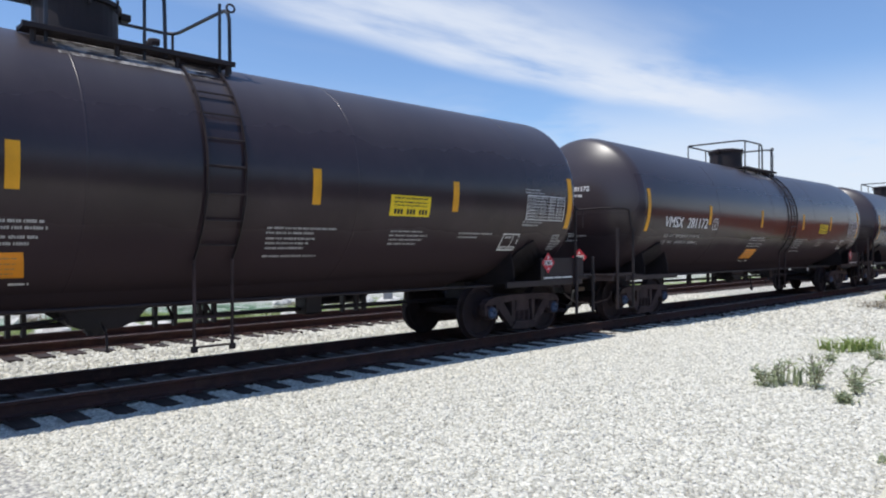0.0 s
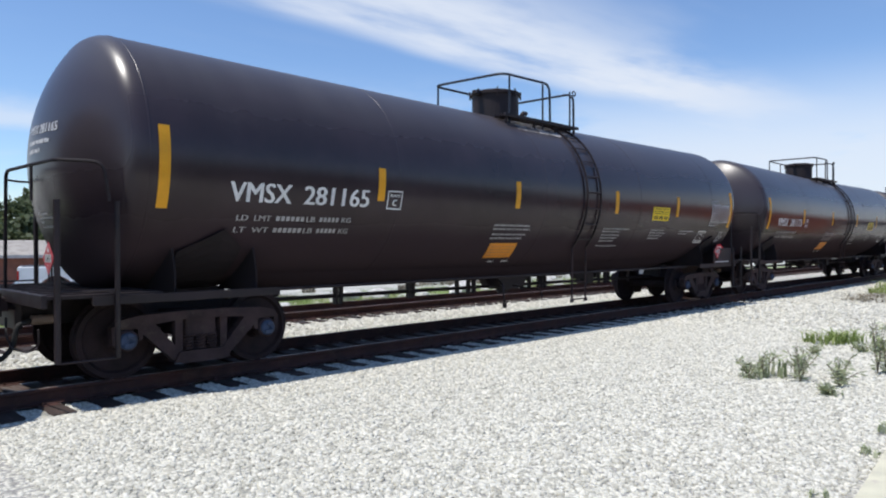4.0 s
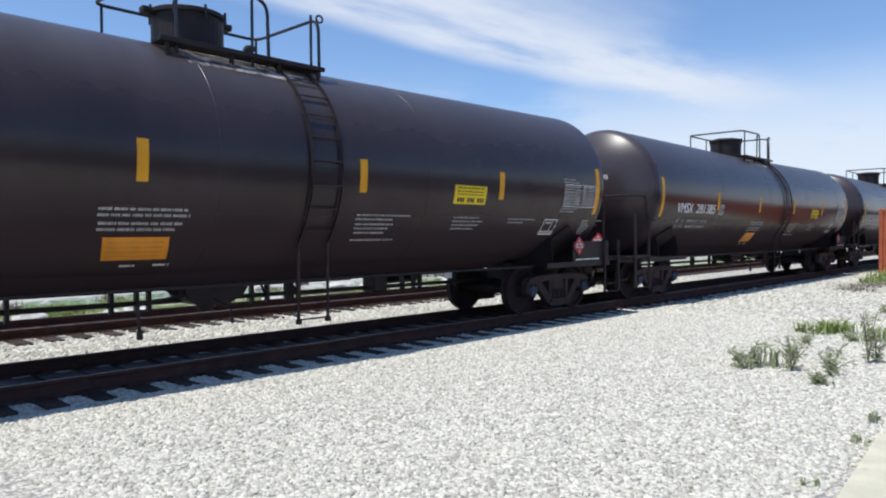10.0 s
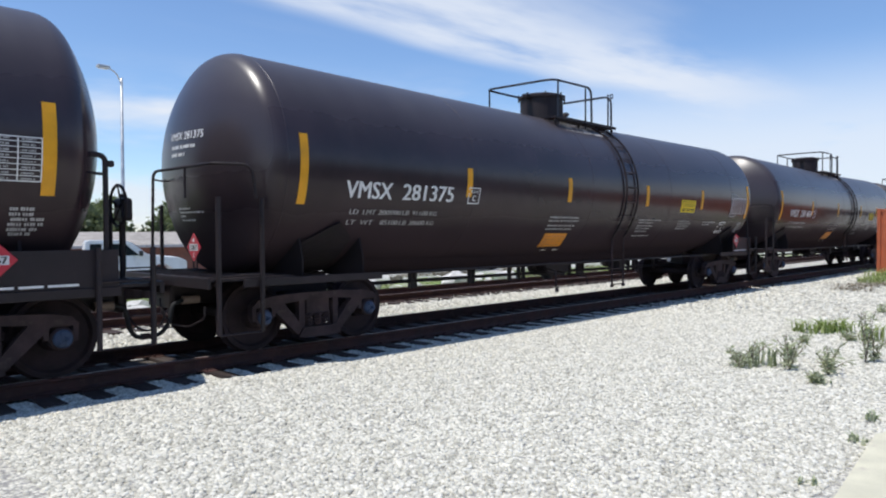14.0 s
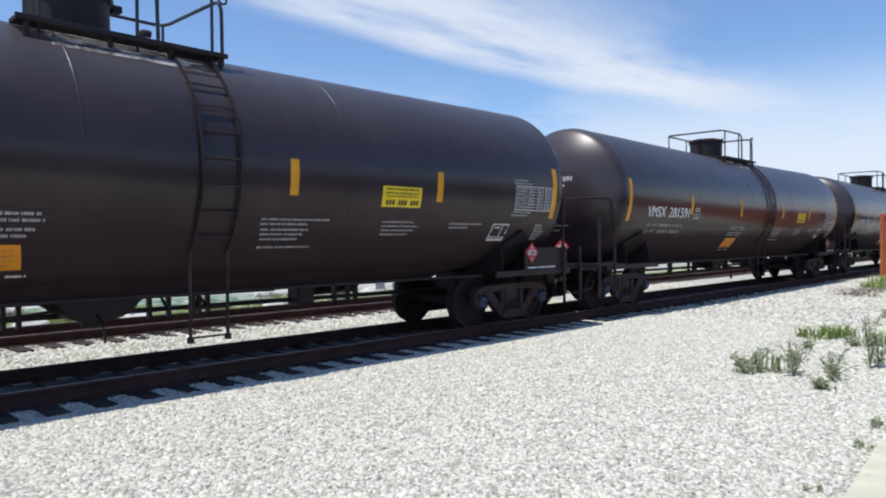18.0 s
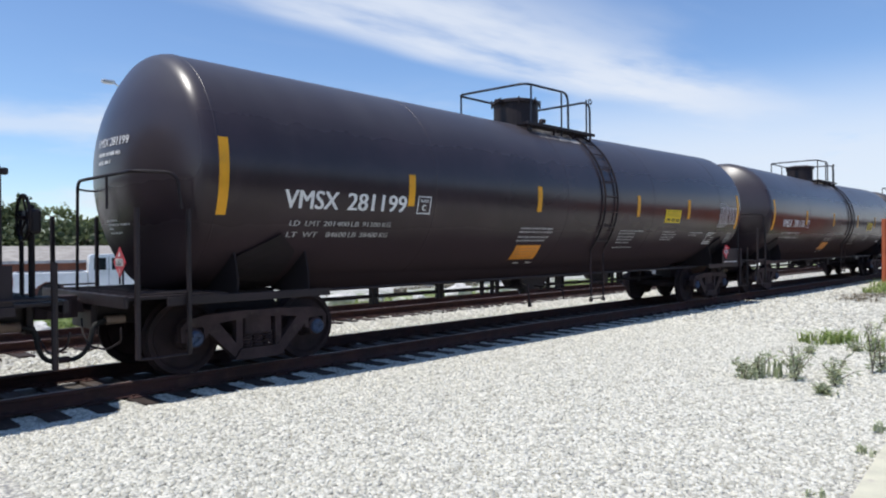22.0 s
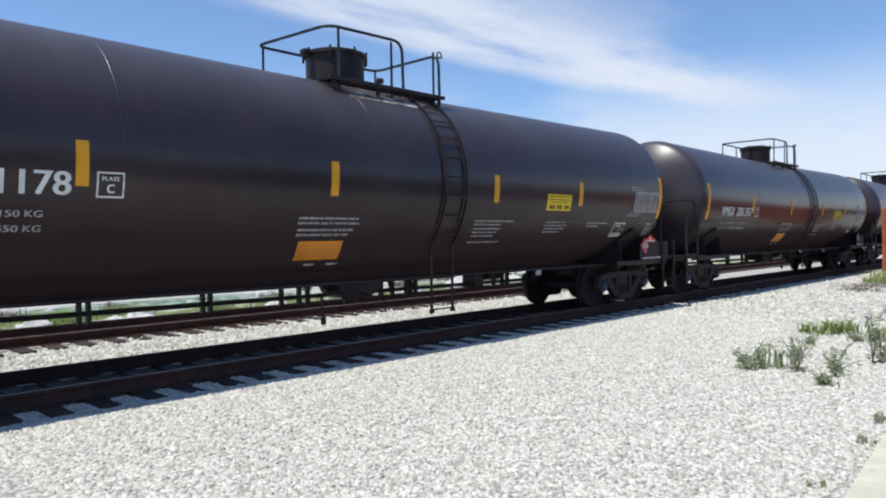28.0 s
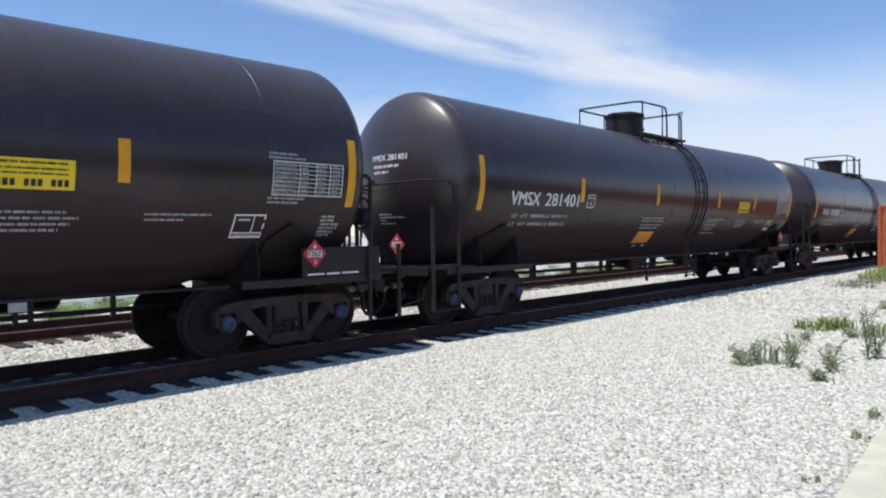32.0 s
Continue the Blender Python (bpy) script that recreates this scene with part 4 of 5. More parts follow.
def top_works(car):
    """Manway, walkway, handrails and ladder."""
    lathe_bm = lathe(bmesh.new(), [(3.95, 0.465), (4.5, 0.465), (4.505, 0.505), (4.555, 0.505), (4.57, 0.48), (4.6, 0.38), (4.62, 0.2), (4.625, 0.0)], "z", (8.62, 0, 0), 36)
    dome = part("manway", lathe_bm, STEEL, car, "black cylindrical manway housing")
    for k in range(8):
        a = 2 * math.pi * k / 8
        x, y = 8.62 + 0.505 * math.cos(a), 0.505 * math.sin(a)
        part("eye_bolt", tubed([(x, y, 4.44), (x, y, 4.6)], 0.018, 6), STEEL, dome)
    for x in (8.06, 9.18):
        part("lid_hinge", boxed(x - 0.07, x + 0.07, -0.07, 0.07, 4.47, 4.56, bevel=0.02), STEEL, dome, "rusty hinge lug")
    bm = bmesh.new()
    for s in (-1, 1):
        for k in range(5):
            y = s * (0.62 + 0.06 * k)
            box(bm, 7.85, 10.2, y - 0.02, y + 0.02, 3.93, 3.975)
    for k in range(9):
        x = 9.36 + 0.115 * k
        box(bm, x - 0.02, x + 0.02, -0.6, 0.6, 3.93, 3.97)
    plat = tagged(part("walkway", bm, STEEL, car, "black steel grating walkway round the manway"), kind="stuff")
    for s in (-1, 1):
        part("walkway_edge", boxed(7.83, 10.22, s * 0.895 - 0.02, s * 0.895 + 0.02, 3.92, 3.98, bevel=0.006), STEEL, plat)
        for x in (7.95, 8.8, 9.5, 10.15):
            part("walkway_bracket", tubed([(x, s * 0.84, 3.92), (x, s * 0.82, 3.76)], 0.03, 6), STEEL, plat)
    r = 0.024
    rails = (bend([(9.37, -0.8, 3.9), (9.35, -0.8, 4.75), (7.9, -0.8, 4.73), (7.68, 0.8, 4.7), (10.17, 0.8, 4.69), (10.19, -0.8, 4.69), (10.2, -0.8, 3.85)], 0.2, 5),)
    for line in rails:
        part("top_handrail", tubed(line, r), RAILBLUE, car, "black pipe handrail round the walkway")
    for x, y in ((8.08, -0.8), (9.12, -0.8), (10.06, -0.8), (7.8, 0.8), (9.0, 0.8), (10.15, 0.8)):
        part("rail_post", tubed([(x, y, 3.82), (x, y, 4.71)], 0.02, 6), RAILBLUE, car)
    loop = [(10.21 + 0.055 * math.cos(a), -0.8, 4.69 + 0.05 * math.sin(a)) for a in [2 * math.pi * k / 14 for k in range(14)]]
    part("chain_ring", tubed(loop, 0.014, 6, True), STEEL, car)
    part("vent_pipe", tubed(bend([(9.5, 0.0, 3.98), (9.5, 0.0, 4.3), (9.62, 0.0, 4.3)], 0.06), 0.05), STEEL, car)
    # ladder that follows the tank down and hangs below it
    # flat stiles that follow the tank's side closely
    def line(u):
        return [(u, -(RADIUS + 0.04) * math.cos(radians(a)), AXIS + (RADIUS + 0.04) * math.sin(radians(a))) for a in range(63, -40, -6)]
    left, right = 9.52, 10.0
    lad = None
    for u in (left, right):
        bm = bmesh.new()
        pts = [Vector(q) for q in line(u)]
        rows = []
        for i, q in enumerate(pts):
            d = (pts[min(i + 1, len(pts) - 1)] - pts[max(i - 1, 0)]).normalized()
            out = Vector((0, d.z, -d.y)) * 0.02
            rows.append([bm.verts.new(q + Vector((e, 0, 0)) + out * f) for e, f in ((-0.008, -1), (0.008, -1), (0.008, 1), (-0.008, 1))])
        for a, b in zip(rows, rows[1:]):
            for k in range(4):
                bm.faces.new((a[k], a[(k + 1) % 4], b[(k + 1) % 4], b[k]))
        for row in (rows[0], rows[-1]):
            bm.faces.new(row)
        if lad is None:
            lad = part("side_ladder", bm, STEEL, car, "black side ladder up to the walkway")
        else:
            part("ladder_rail", bm, STEEL, lad)
    for k in range(9):
        a = radians(60 - 11.5 * k)
        y, z = -(RADIUS + 0.045) * math.cos(a), AXIS + (RADIUS + 0.045) * math.sin(a)
        part("rung", tubed([(left, y, z), (right, y, z)], 0.012, 6), STEEL, lad)
    for u in (left, right):
        for a in (38, 2, -30):
            c, d = math.cos(radians(a)), math.sin(radians(a))
            part("ladder_stay", tubed([(u, -(RADIUS - 0.01) * c, AXIS + (RADIUS - 0.01) * d), (u, -(RADIUS + 0.04) * c, AXIS + (RADIUS + 0.04) * d)], 0.014, 5), STEEL, lad)
        part("ladder_leg", tubed([(u, -1.22, 1.5), (u, -1.22, 0.43)], 0.022, 8), CAST, lad, "dusty steel leg hung below the tank")
        part("leg_foot", boxed(u - 0.035, u + 0.035, -1.25, -1.19, 0.4, 0.47, bevel=0.008), STEEL, lad)
    for z in (0.46, 0.8):
        part("rung", tubed([(left, -1.22, z), (right, -1.22, z)], 0.014, 6), CAST, lad)
    # pale worn plate that reinforces the tank round the manway
    bm = bmesh.new()
    rows = [[bm.verts.new((u, -(RADIUS + 0.006) * math.sin(radians(a)), AXIS + (RADIUS + 0.006) * math.cos(radians(a)))) for a in range(-half, half + 1, 4)] for u, half in ((7.98, 20), (8.16, 40), (10.32, 40), (10.5, 20))]
    for ra, rb in zip(rows, rows[1:]):
        if len(ra) == len(rb):
            for k in range(len(ra) - 1):
                bm.faces.new((ra[k], ra[k + 1], rb[k + 1], rb[k]))
        else:
            wide, narrow = (ra, rb) if len(ra) > len(rb) else (rb, ra)
            bm.faces.new(wide + narrow[::-1])
    part("manway_pad", bm, PADGREY, car, "pale worn reinforcing plate under the walkway")


def underside(car):
    """Brake pipe and its hangers, outlet valve, rods and brake gear below the tank."""
    part("side_pipe", tubed([(2.7, -1.02, 0.945), (15.0, -1.02, 0.93)], 0.022, 8), STEEL, car, "thin pipe along the tank's lower side")
    part("brake_pipe", tubed([(2.4, 0.1, 0.71), (15.3, 0.1, 0.64)], 0.034, 8), STEEL, car, "black brake pipe hung under the tank")
    part("brake_rod", tubed([(3.9, 0.42, 0.83), (11.7, 0.42, 0.8)], 0.02, 6), STEEL, car)
    for u in (3.0, 4.72, 4.83, 6.33, 6.44, 7.6, 7.92, 8.08, 9.6, 9.86, 10.2, 10.29, 10.42, 12.62, 12.9, 13.06, 14.0):
        part("pipe_hanger", boxed(u - 0.024, u + 0.024, 0.06, 0.14, 0.56, 0.97), STEEL, car)
    # bottom outlet valve in a tapered skid
    bm = bmesh.new()
    prism(bm, [(8.3, 0.98), (9.45, 0.98), (9.25, 0.7), (9.05, 0.62), (8.62, 0.62), (8.45, 0.7)], "y", -0.26, 0.26)
    bmesh.ops.bevel(bm, geom=bm.edges[:], offset=0.025, segments=2, affect="EDGES")
    skid = part("outlet_skid", bm, STEEL, car, "bottom outlet valve in its skid")
    part("outlet_nozzle", lathe(bmesh.new(), [(0.64, 0.0), (0.64, 0.13), (0.57, 0.13), (0.57, 0.1), (0.53, 0.1), (0.53, 0.0)], "z", (8.83, 0, 0), 18), STEEL, skid)
    part("skid_gusset", prism(bmesh.new(), [(8.05, 0.98), (8.42, 0.98), (8.42, 0.72)], "y", -0.02, 0.02), STEEL, skid)
    part("skid_gusset", prism(bmesh.new(), [(9.72, 0.98), (9.3, 0.98), (9.3, 0.72)], "y", -0.02, 0.02), STEEL, skid)
    part("operating_rod", tubed(bend([(8.4, -0.3, 0.78), (7.4, -1.2, 0.8), (7.4, -1.24, 0.43)], 0.08), 0.019, 6), STEEL, car)
    part("rod_handle", boxed(7.37, 7.43, -1.27, -1.21, 0.4, 0.5, bevel=0.012), STEEL, car)
    part("valve_handle", tubed(bend([(8.8, -0.3, 0.7), (8.56, -1.18, 0.66), (8.56, -1.2, 0.47)], 0.08), 0.014, 6), STEEL, car)
    # brake valve, reservoir and cylinder
    part("brake_valve", boxed(11.8, 12.1, -0.1, 0.22, 0.58, 0.95, bevel=0.03), STEEL, car, "black brake valve body")
    part("air_reservoir", lathe(bmesh.new(), [(12.5, 0.0), (12.52, 0.14), (12.58, 0.2), (13.5, 0.2), (13.56, 0.14), (13.58, 0.0)], "x", (0, 0.75, 0.84), 18), STEEL, car, "black brake reservoir", True)
    part("brake_cylinder", lathe(bmesh.new(), [(3.2, 0.0), (3.2, 0.14), (3.5, 0.15), (3.52, 0.1), (3.7, 0.04), (3.9, 0.03), (3.9, 0.0)], "x", (0, 0.5, 0.74), 16), STEEL, car)
    for u, d in ((10.2, 0.18), (10.42, -0.2), (9.86, -0.16)):
        part("hanger_brace", tubed([(u, 0.1, 0.62), (u + d, 0.1, 0.96)], 0.02, 6), STEEL, car)
    part("pale_tag", boxed(12.55, 12.72, -1.03, -1.02, 0.82, 0.93), GREYTXT, car, "pale metal tag")


def tank_car():
    car = empty("tank_car", "black railway tank car with yellow strips and white stencils on the rails", "tank car", "train of tank cars")
    shell = lathe(bmesh.new(), tank_profile(), "x", (0, 0, AXIS), 72)
    for v in shell.verts:
        v.co.z += sag(v.co.x)
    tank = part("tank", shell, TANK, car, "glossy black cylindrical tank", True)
    for u in (END_0 + HEAD, 4.67, 8.26, 11.7, 15.32):
        bm = lathe(bmesh.new(), [(u - 0.016, RADIUS - 0.002), (u - 0.008, RADIUS + 0.0035), (u + 0.008, RADIUS + 0.0035), (u + 0.016, RADIUS - 0.002)], "x", (0, 0, AXIS + sag(u)), 72)
        part("weld_seam", bm, TANK, tank, "", True)
    rows = []
    bm = bmesh.new()
    for u in (2.7, 3.1, MID, 14.5, 14.9):
        low = 0.0 if u in (2.7, 14.9) else 0.085
        rows.append([bm.verts.new((u, (RADIUS + 0.002) * math.sin(radians(4 * k)), AXIS + sag(u) - (RADIUS + 0.002) * math.cos(radians(4 * k)) - low * (1 - (k / 7) ** 4))) for k in range(-7, 8)])
    for a, b in zip(rows, rows[1:]):
        for k in range(14):
            bm.faces.new((a[k], a[k + 1], b[k + 1], b[k]))
    part("belly_plate", bm, TANK, tank, "dull black plate along the tank's underside", True)
    markings(car)
    below = set(car.children)
    top_works(car)
    for fitting in set(car.children) - below:
        fitting.location.z = sag(9.0)
    underside(car)
    for end in (0, 1):
        car_end(car, end)
    brake_stand(car)
    for u in (1.867, 15.842):
        truck(car, u)
        for q in (-0.889, 0.889):
            wheelset(car, u + q)
    return car


SLACK = (0.00, -0.04, 0.055, 0.025, -0.033, 0.02, -0.035, -0.06, 0.00, -0.075, -0.065, -0.08, -0.08, -0.165, -0.25, -0.27, -0.29)
SHIFT = {0: {0: 0.14, 1: 0.14, 2: 0.18, 3: 0.31, 4: 0.14, 5: 0.09}, 1: {1: -0.11, 4: -0.11, 5: -0.10}, 2: {1: 0.03}, 3: {0: 0.04, 1: 0.01, 3: -0.17, 4: 0.08, 5: 0.10}, 4: {1: -0.02, 2: -0.08, 3: -0.31}, 5: {1: 0.07, 2: -0.06, 3: -0.31}, 6: {0: 0.09, 1: 0.22, 3: -0.17}, 7: {0: -0.04, 1: 0.0, 2: 0.03, 3: 0.07}, 8: {1: -0.03, 3: 0.11, 5: 0.04}, 9: {0: -0.08, 1: -0.14, 2: -0.08, 3: 0.27, 4: 0.03}, 10: {1: 0.01}, 11: {1: -0.04, 3: 0.09, 4: -0.07, 5: 0.15}, 12: {0: -0.02, 1: -0.07, 2: 0.06, 3: 0.06, 4: 0.09, 5: 0.09}, 13: {1: -0.04, 3: 0.16}}
# how far each car's end plate, end notice and test table sit from their usual place
PLATE_SHIFT = {1: 0.07, 3: -0.05, 8: -0.07, 11: 0.02, 12: 0.13}
NOTICE_SHIFT = {1: 0.18, 3: 0.05, 8: 0.02, 11: 0.17, 12: 0.19}
TABLE_SHIFT = {12: 0.16}

# where each car's letters, number and clearance box begin along it
MARKS = {1: (1.96, 3.03, 4.08, 4.35), 2: (1.99, 3.03, 4.11, 4.44), 3: (2.0, 3.06, 4.12, 4.46), 4: (1.88, 2.935, 4.065, 4.4), 5: (1.99, 3.04, 4.19, 4.465), 6: (1.99, 3.05, 4.15, 4.5),
         7: (2.02, 3.08, 4.23, 4.42), 8: (2.03, 3.065, 4.15, 4.44), 9: (1.96, 2.965, 4.06, 4.285), 10: (2.03, 3.07, 4.12, 4.36), 11: (2.04, 3.09, 4.15, 4.39), 12: (2.04, 3.05, 4.17, 4.375)}


def make_train():
    first = tank_car()
    cars = [first] + [copy_thing(first, Matrix()) for _ in NUMBERS[1:]]
    for i, (car, digits) in enumerate(zip(cars, NUMBERS)):
        number_marks(car, digits, MARKS.get(i - 1, (2.0, 3.03, 4.14, 4.45)))
        car["label"] = "black railway tank car stencilled VMSX %s in a moving train" % digits if digits else "black railway tank car with yellow strips in a moving train"
        strips = [o for o in car.children if o.name.startswith("reflective_strip")]
        strips.sort(key=lambda o: o.data.vertices[0].co.x)
        for k, du in SHIFT.get(i - 1, {}).items():
            strips[k].location.x += du
        for ob in car.children:
            if ob.name.startswith("placard_plate") or (ob.name.startswith("hazard_placard") and ob.data.vertices[0].co.x > 9):
                ob.location.x += PLATE_SHIFT.get(i, 0.0)
            elif ob.name.startswith("end_notice"):
                ob.location.x += NOTICE_SHIFT.get(i, 0.1)
            elif ob.name.startswith("test_table"):
                ob.location.x += TABLE_SHIFT.get(i, 0.0)
    return cars


# ---- things beside the tracks ----
def blade_clump(name, at, n, height, spread, mat, label, category, seed, width=0.012, group=""):
    """A tuft of bent narrow leaves."""
    rng = random.Random(seed)
    vs, fs = [], []
    for i in range(n):
        a, r = rng.uniform(0, 2 * math.pi), spread * 0.5 * math.sqrt(rng.random())
        x, y = r * math.cos(a), r * math.sin(a)
        d = rng.uniform(0, 2 * math.pi)
        ln, hh, w = spread * rng.uniform(0.2, 0.6), height * rng.uniform(0.45, 1.0), width * rng.uniform(0.6, 1.4)
        sx, sy = -math.sin(d) * w, math.cos(d) * w
        base = len(vs)
        for k, (u, h, ww) in enumerate(((0, 0, 1), (0.35, 0.6, 0.9), (1, 1, 0.1))):
            cx, cy = x + math.cos(d) * ln * u * u, y + math.sin(d) * ln * u * u
            vs += [(cx - sx * ww, cy - sy * ww, hh * h * (1 - 0.25 * u)), (cx + sx * ww, cy + sy * ww, hh * h * (1 - 0.25 * u))]
        fs += [(base, base + 1, base + 3, base + 2), (base + 2, base + 3, base + 5, base + 4)]
    ob = new(name, raw_mesh(name, vs, fs, mat))
    ob.location = at
    return tagged(ob, label, category, group)


def leafy_weed(name, at, height, spread, mat, label, seed, n=8, leaf=0.08):
    """Branching stems with small leaves."""
    rng = random.Random(seed)
    thing = empty(name, label, "weed", "weeds on the stone")
    thing.location = at
    bm = bmesh.new()
    vs, fs = [], []
    for i in range(n):
        d, lean = rng.uniform(0, 2 * math.pi), rng.uniform(0.1, 1.0)
        h = height * rng.uniform(0.5, 1.0)
        pts = []
        for k in range(5):
            u = k / 4
            pts.append(Vector((math.cos(d) * spread * 0.5 * lean * u ** 1.3 + rng.uniform(-0.01, 0.01), math.sin(d) * spread * 0.5 * lean * u ** 1.3, h * u * (1 - 0.2 * lean * u))))
        tube(bm, pts, 0.004, 4)
        for k in range(11):
            u = rng.uniform(0.1, 1.0) * 3.999
            a, b = pts[int(u)], pts[int(u) + 1]
            p = a.lerp(b, u - int(u))
            q = Vector((rng.gauss(0, 1), rng.gauss(0, 1), rng.gauss(0.3, 0.6))).normalized()
            s = q.cross(Vector((rng.gauss(0, 1), rng.gauss(0, 1), rng.gauss(0, 1)))).normalized()
            l, w = leaf * rng.uniform(0.7, 1.6), leaf * rng.uniform(0.1, 0.22)
            j = len(vs)
            vs += [tuple(p), tuple(p + q * l * 0.5 + s * w), tuple(p + q * l), tuple(p + q * l * 0.5 - s * w)]
            fs.append((j, j + 1, j + 2, j + 3))
    tagged(part("stem", bm, DRY, thing), kind="stuff")
    lv = new("leaves", raw_mesh("leaves", vs, fs, mat))
    lv.parent = thing
    return thing


def tree(name, at, height, width, mat, seed, label):
    rng = random.Random(seed)
    thing = empty(name, label, "tree", "trees behind the houses")
    thing.location = at
    bm = bmesh.new()
    top = height * 0.62
    trunk = [Vector((rng.uniform(-0.1, 0.1) * k, rng.uniform(-0.1, 0.1) * k, top * k / 5)) for k in range(6)]
    rows = [ring(bm, p, (0, 0, 1), 0.3 * (1 - 0.13 * k) * height / 9, 8) for k, p in enumerate(trunk)]
    for a, b in zip(rows, rows[1:]):
        for k in range(8):
            bm.faces.new((a[k], a[(k + 1) % 8], b[(k + 1) % 8], b[k]))
    tips = []
    for i in range(11):
        p = trunk[rng.randint(2, 5)]
        d = 2 * math.pi * i / 11 + rng.uniform(-0.3, 0.3)
        q = p + Vector((math.cos(d) * width * rng.uniform(0.2, 0.45), math.sin(d) * width * rng.uniform(0.2, 0.45), height * rng.uniform(0.08, 0.3)))
        tube(bm, [p, p.lerp(q, 0.5) + Vector((0, 0, 0.2)), q], 0.06, 5)
        tips.append(q)
    part("trunk", bm, BARK, thing, "grey brown trunk with limbs")
    vs, fs = [], []
    for c in tips + trunk[4:]:
        for _ in range(7):
            cc = c + Vector((rng.gauss(0, 0.14) * width, rng.gauss(0, 0.14) * width, rng.gauss(0.04, 0.08) * height))
            size = rng.uniform(0.05, 0.11) * width + 0.25
            for _ in range(46):
                p = cc + Vector((rng.gauss(0, 0.5), rng.gauss(0, 0.5), rng.gauss(0, 0.4))) * size
                q = Vector((rng.gauss(0, 1), rng.gauss(0, 1), rng.gauss(0, 0.7))).normalized()
                s = q.cross(Vector((rng.gauss(0, 1), rng.gauss(0, 1), rng.gauss(0, 1)))).normalized()
                l, w = rng.uniform(0.3, 0.55), rng.uniform(0.14, 0.26)
                j = len(vs)
                vs += [tuple(p - q * l * 0.5), tuple(p + s * w), tuple(p + q * l * 0.5), tuple(p - s * w)]
                fs.append((j, j + 1, j + 2, j + 3))
    cr = new("crown", raw_mesh("crown", vs, fs, mat))
    cr.parent = thing
    return thing


def pickup(at, rz, label):
    """A pickup truck with its nose along +x."""
    thing = empty("pickup_truck", label, "pickup truck")
    thing.matrix_world = pose(*at, 0, 0, rz)
    w = 0.97
    bm = bmesh.new()
    prism(bm, [(-2.75, 0.62), (-2.75, 1.17), (-0.55, 1.17), (-0.55, 0.45), (-1.15, 0.45), (-1.25, 0.72), (-1.5, 0.88), (-1.8, 0.88), (-2.05, 0.72), (-2.15, 0.5), (-2.7, 0.5)], "y", -w, w)
    bmesh.ops.bevel(bm, geom=bm.edges[:], offset=0.02, segments=1, affect="EDGES")
    part("bed", bm, CARPAINT, thing, "white pickup bed")
    part("bed_floor", boxed(-2.68, -0.62, -0.85, 0.85, 1.168, 1.176), TRIM, thing)
    bm = bmesh.new()
    prism(bm, [(-0.53, 0.45), (-0.53, 1.16), (-0.48, 1.69), (-0.38, 1.75), (0.75, 1.75), (0.92, 1.7), (1.5, 1.2), (2.55, 1.12), (2.78, 1.0), (2.8, 0.5), (2.45, 0.48), (2.35, 0.75), (2.1, 0.92), (1.8, 0.92), (1.55, 0.75), (1.45, 0.45)], "y", -w, w)
    bmesh.ops.bevel(bm, geom=bm.edges[:], offset=0.03, segments=2, affect="EDGES")
    part("cab", bm, CARPAINT, thing, "white cab and hood")
    for s in (-1, 1):
        y0, y1 = sorted((s * (w - 0.01), s * (w + 0.006)))
        part("side_window", prism(bmesh.new(), [(0.2, 1.22), (0.2, 1.63), (0.76, 1.63), (1.2, 1.22)], "y", y0, y1), GLASS, thing, "dark side window")
        part("rear_window", prism(bmesh.new(), [(-0.36, 1.22), (-0.34, 1.63), (0.02, 1.63), (0.02, 1.22)], "y", y0, y1), GLASS, thing)
        part("door_seam", boxed(0.1, 0.113, y0 - 0.001, y1 + 0.001, 0.55, 1.68), TRIM, thing)
        part("mirror", boxed(1.2, 1.32, *sorted((s * w, s * (w + 0.2))), 1.2, 1.38, bevel=0.03), TRIM, thing)
        part("headlight", boxed(2.72, 2.81, *sorted((s * 0.6, s * 0.92)), 0.78, 0.98, bevel=0.02), CHROME, thing)
        part("tail_lamp", boxed(-2.77, -2.7, *sorted((s * 0.82, s * 0.975)), 0.72, 1.05, bevel=0.01), TAIL, thing, "red tail lamp")
        for x in (-1.65, 1.95):
            tyre = part("tyre", lathe(bmesh.new(), [(s * a, r) for a, r in ((0.72, 0.22), (0.72, 0.36), (0.75, 0.385), (0.93, 0.385), (0.96, 0.36), (0.96, 0.22))], "y", (x, 0, 0.385), 28), RUBBER, thing, "black tyre")
            part("rim", lathe(bmesh.new(), [(s * a, r) for a, r in ((0.75, 0.0), (0.75, 0.225), (0.95, 0.225), (0.93, 0.16), (0.955, 0.06), (0.955, 0.0))], "y", (x, 0, 0.385), 20), CHROME, tyre)
    part("windshield", prism(bmesh.new(), [(0.96, 1.675), (1.47, 1.235), (1.485, 1.245), (0.975, 1.685)], "y", -0.82, 0.82), GLASS, thing)
    part("front_bumper", boxed(2.76, 2.9, -0.95, 0.95, 0.45, 0.68, bevel=0.03), CHROME, thing)
    part("rear_bumper", boxed(-2.9, -2.74, -0.93, 0.93, 0.45, 0.62, bevel=0.03), CHROME, thing)
    return thing


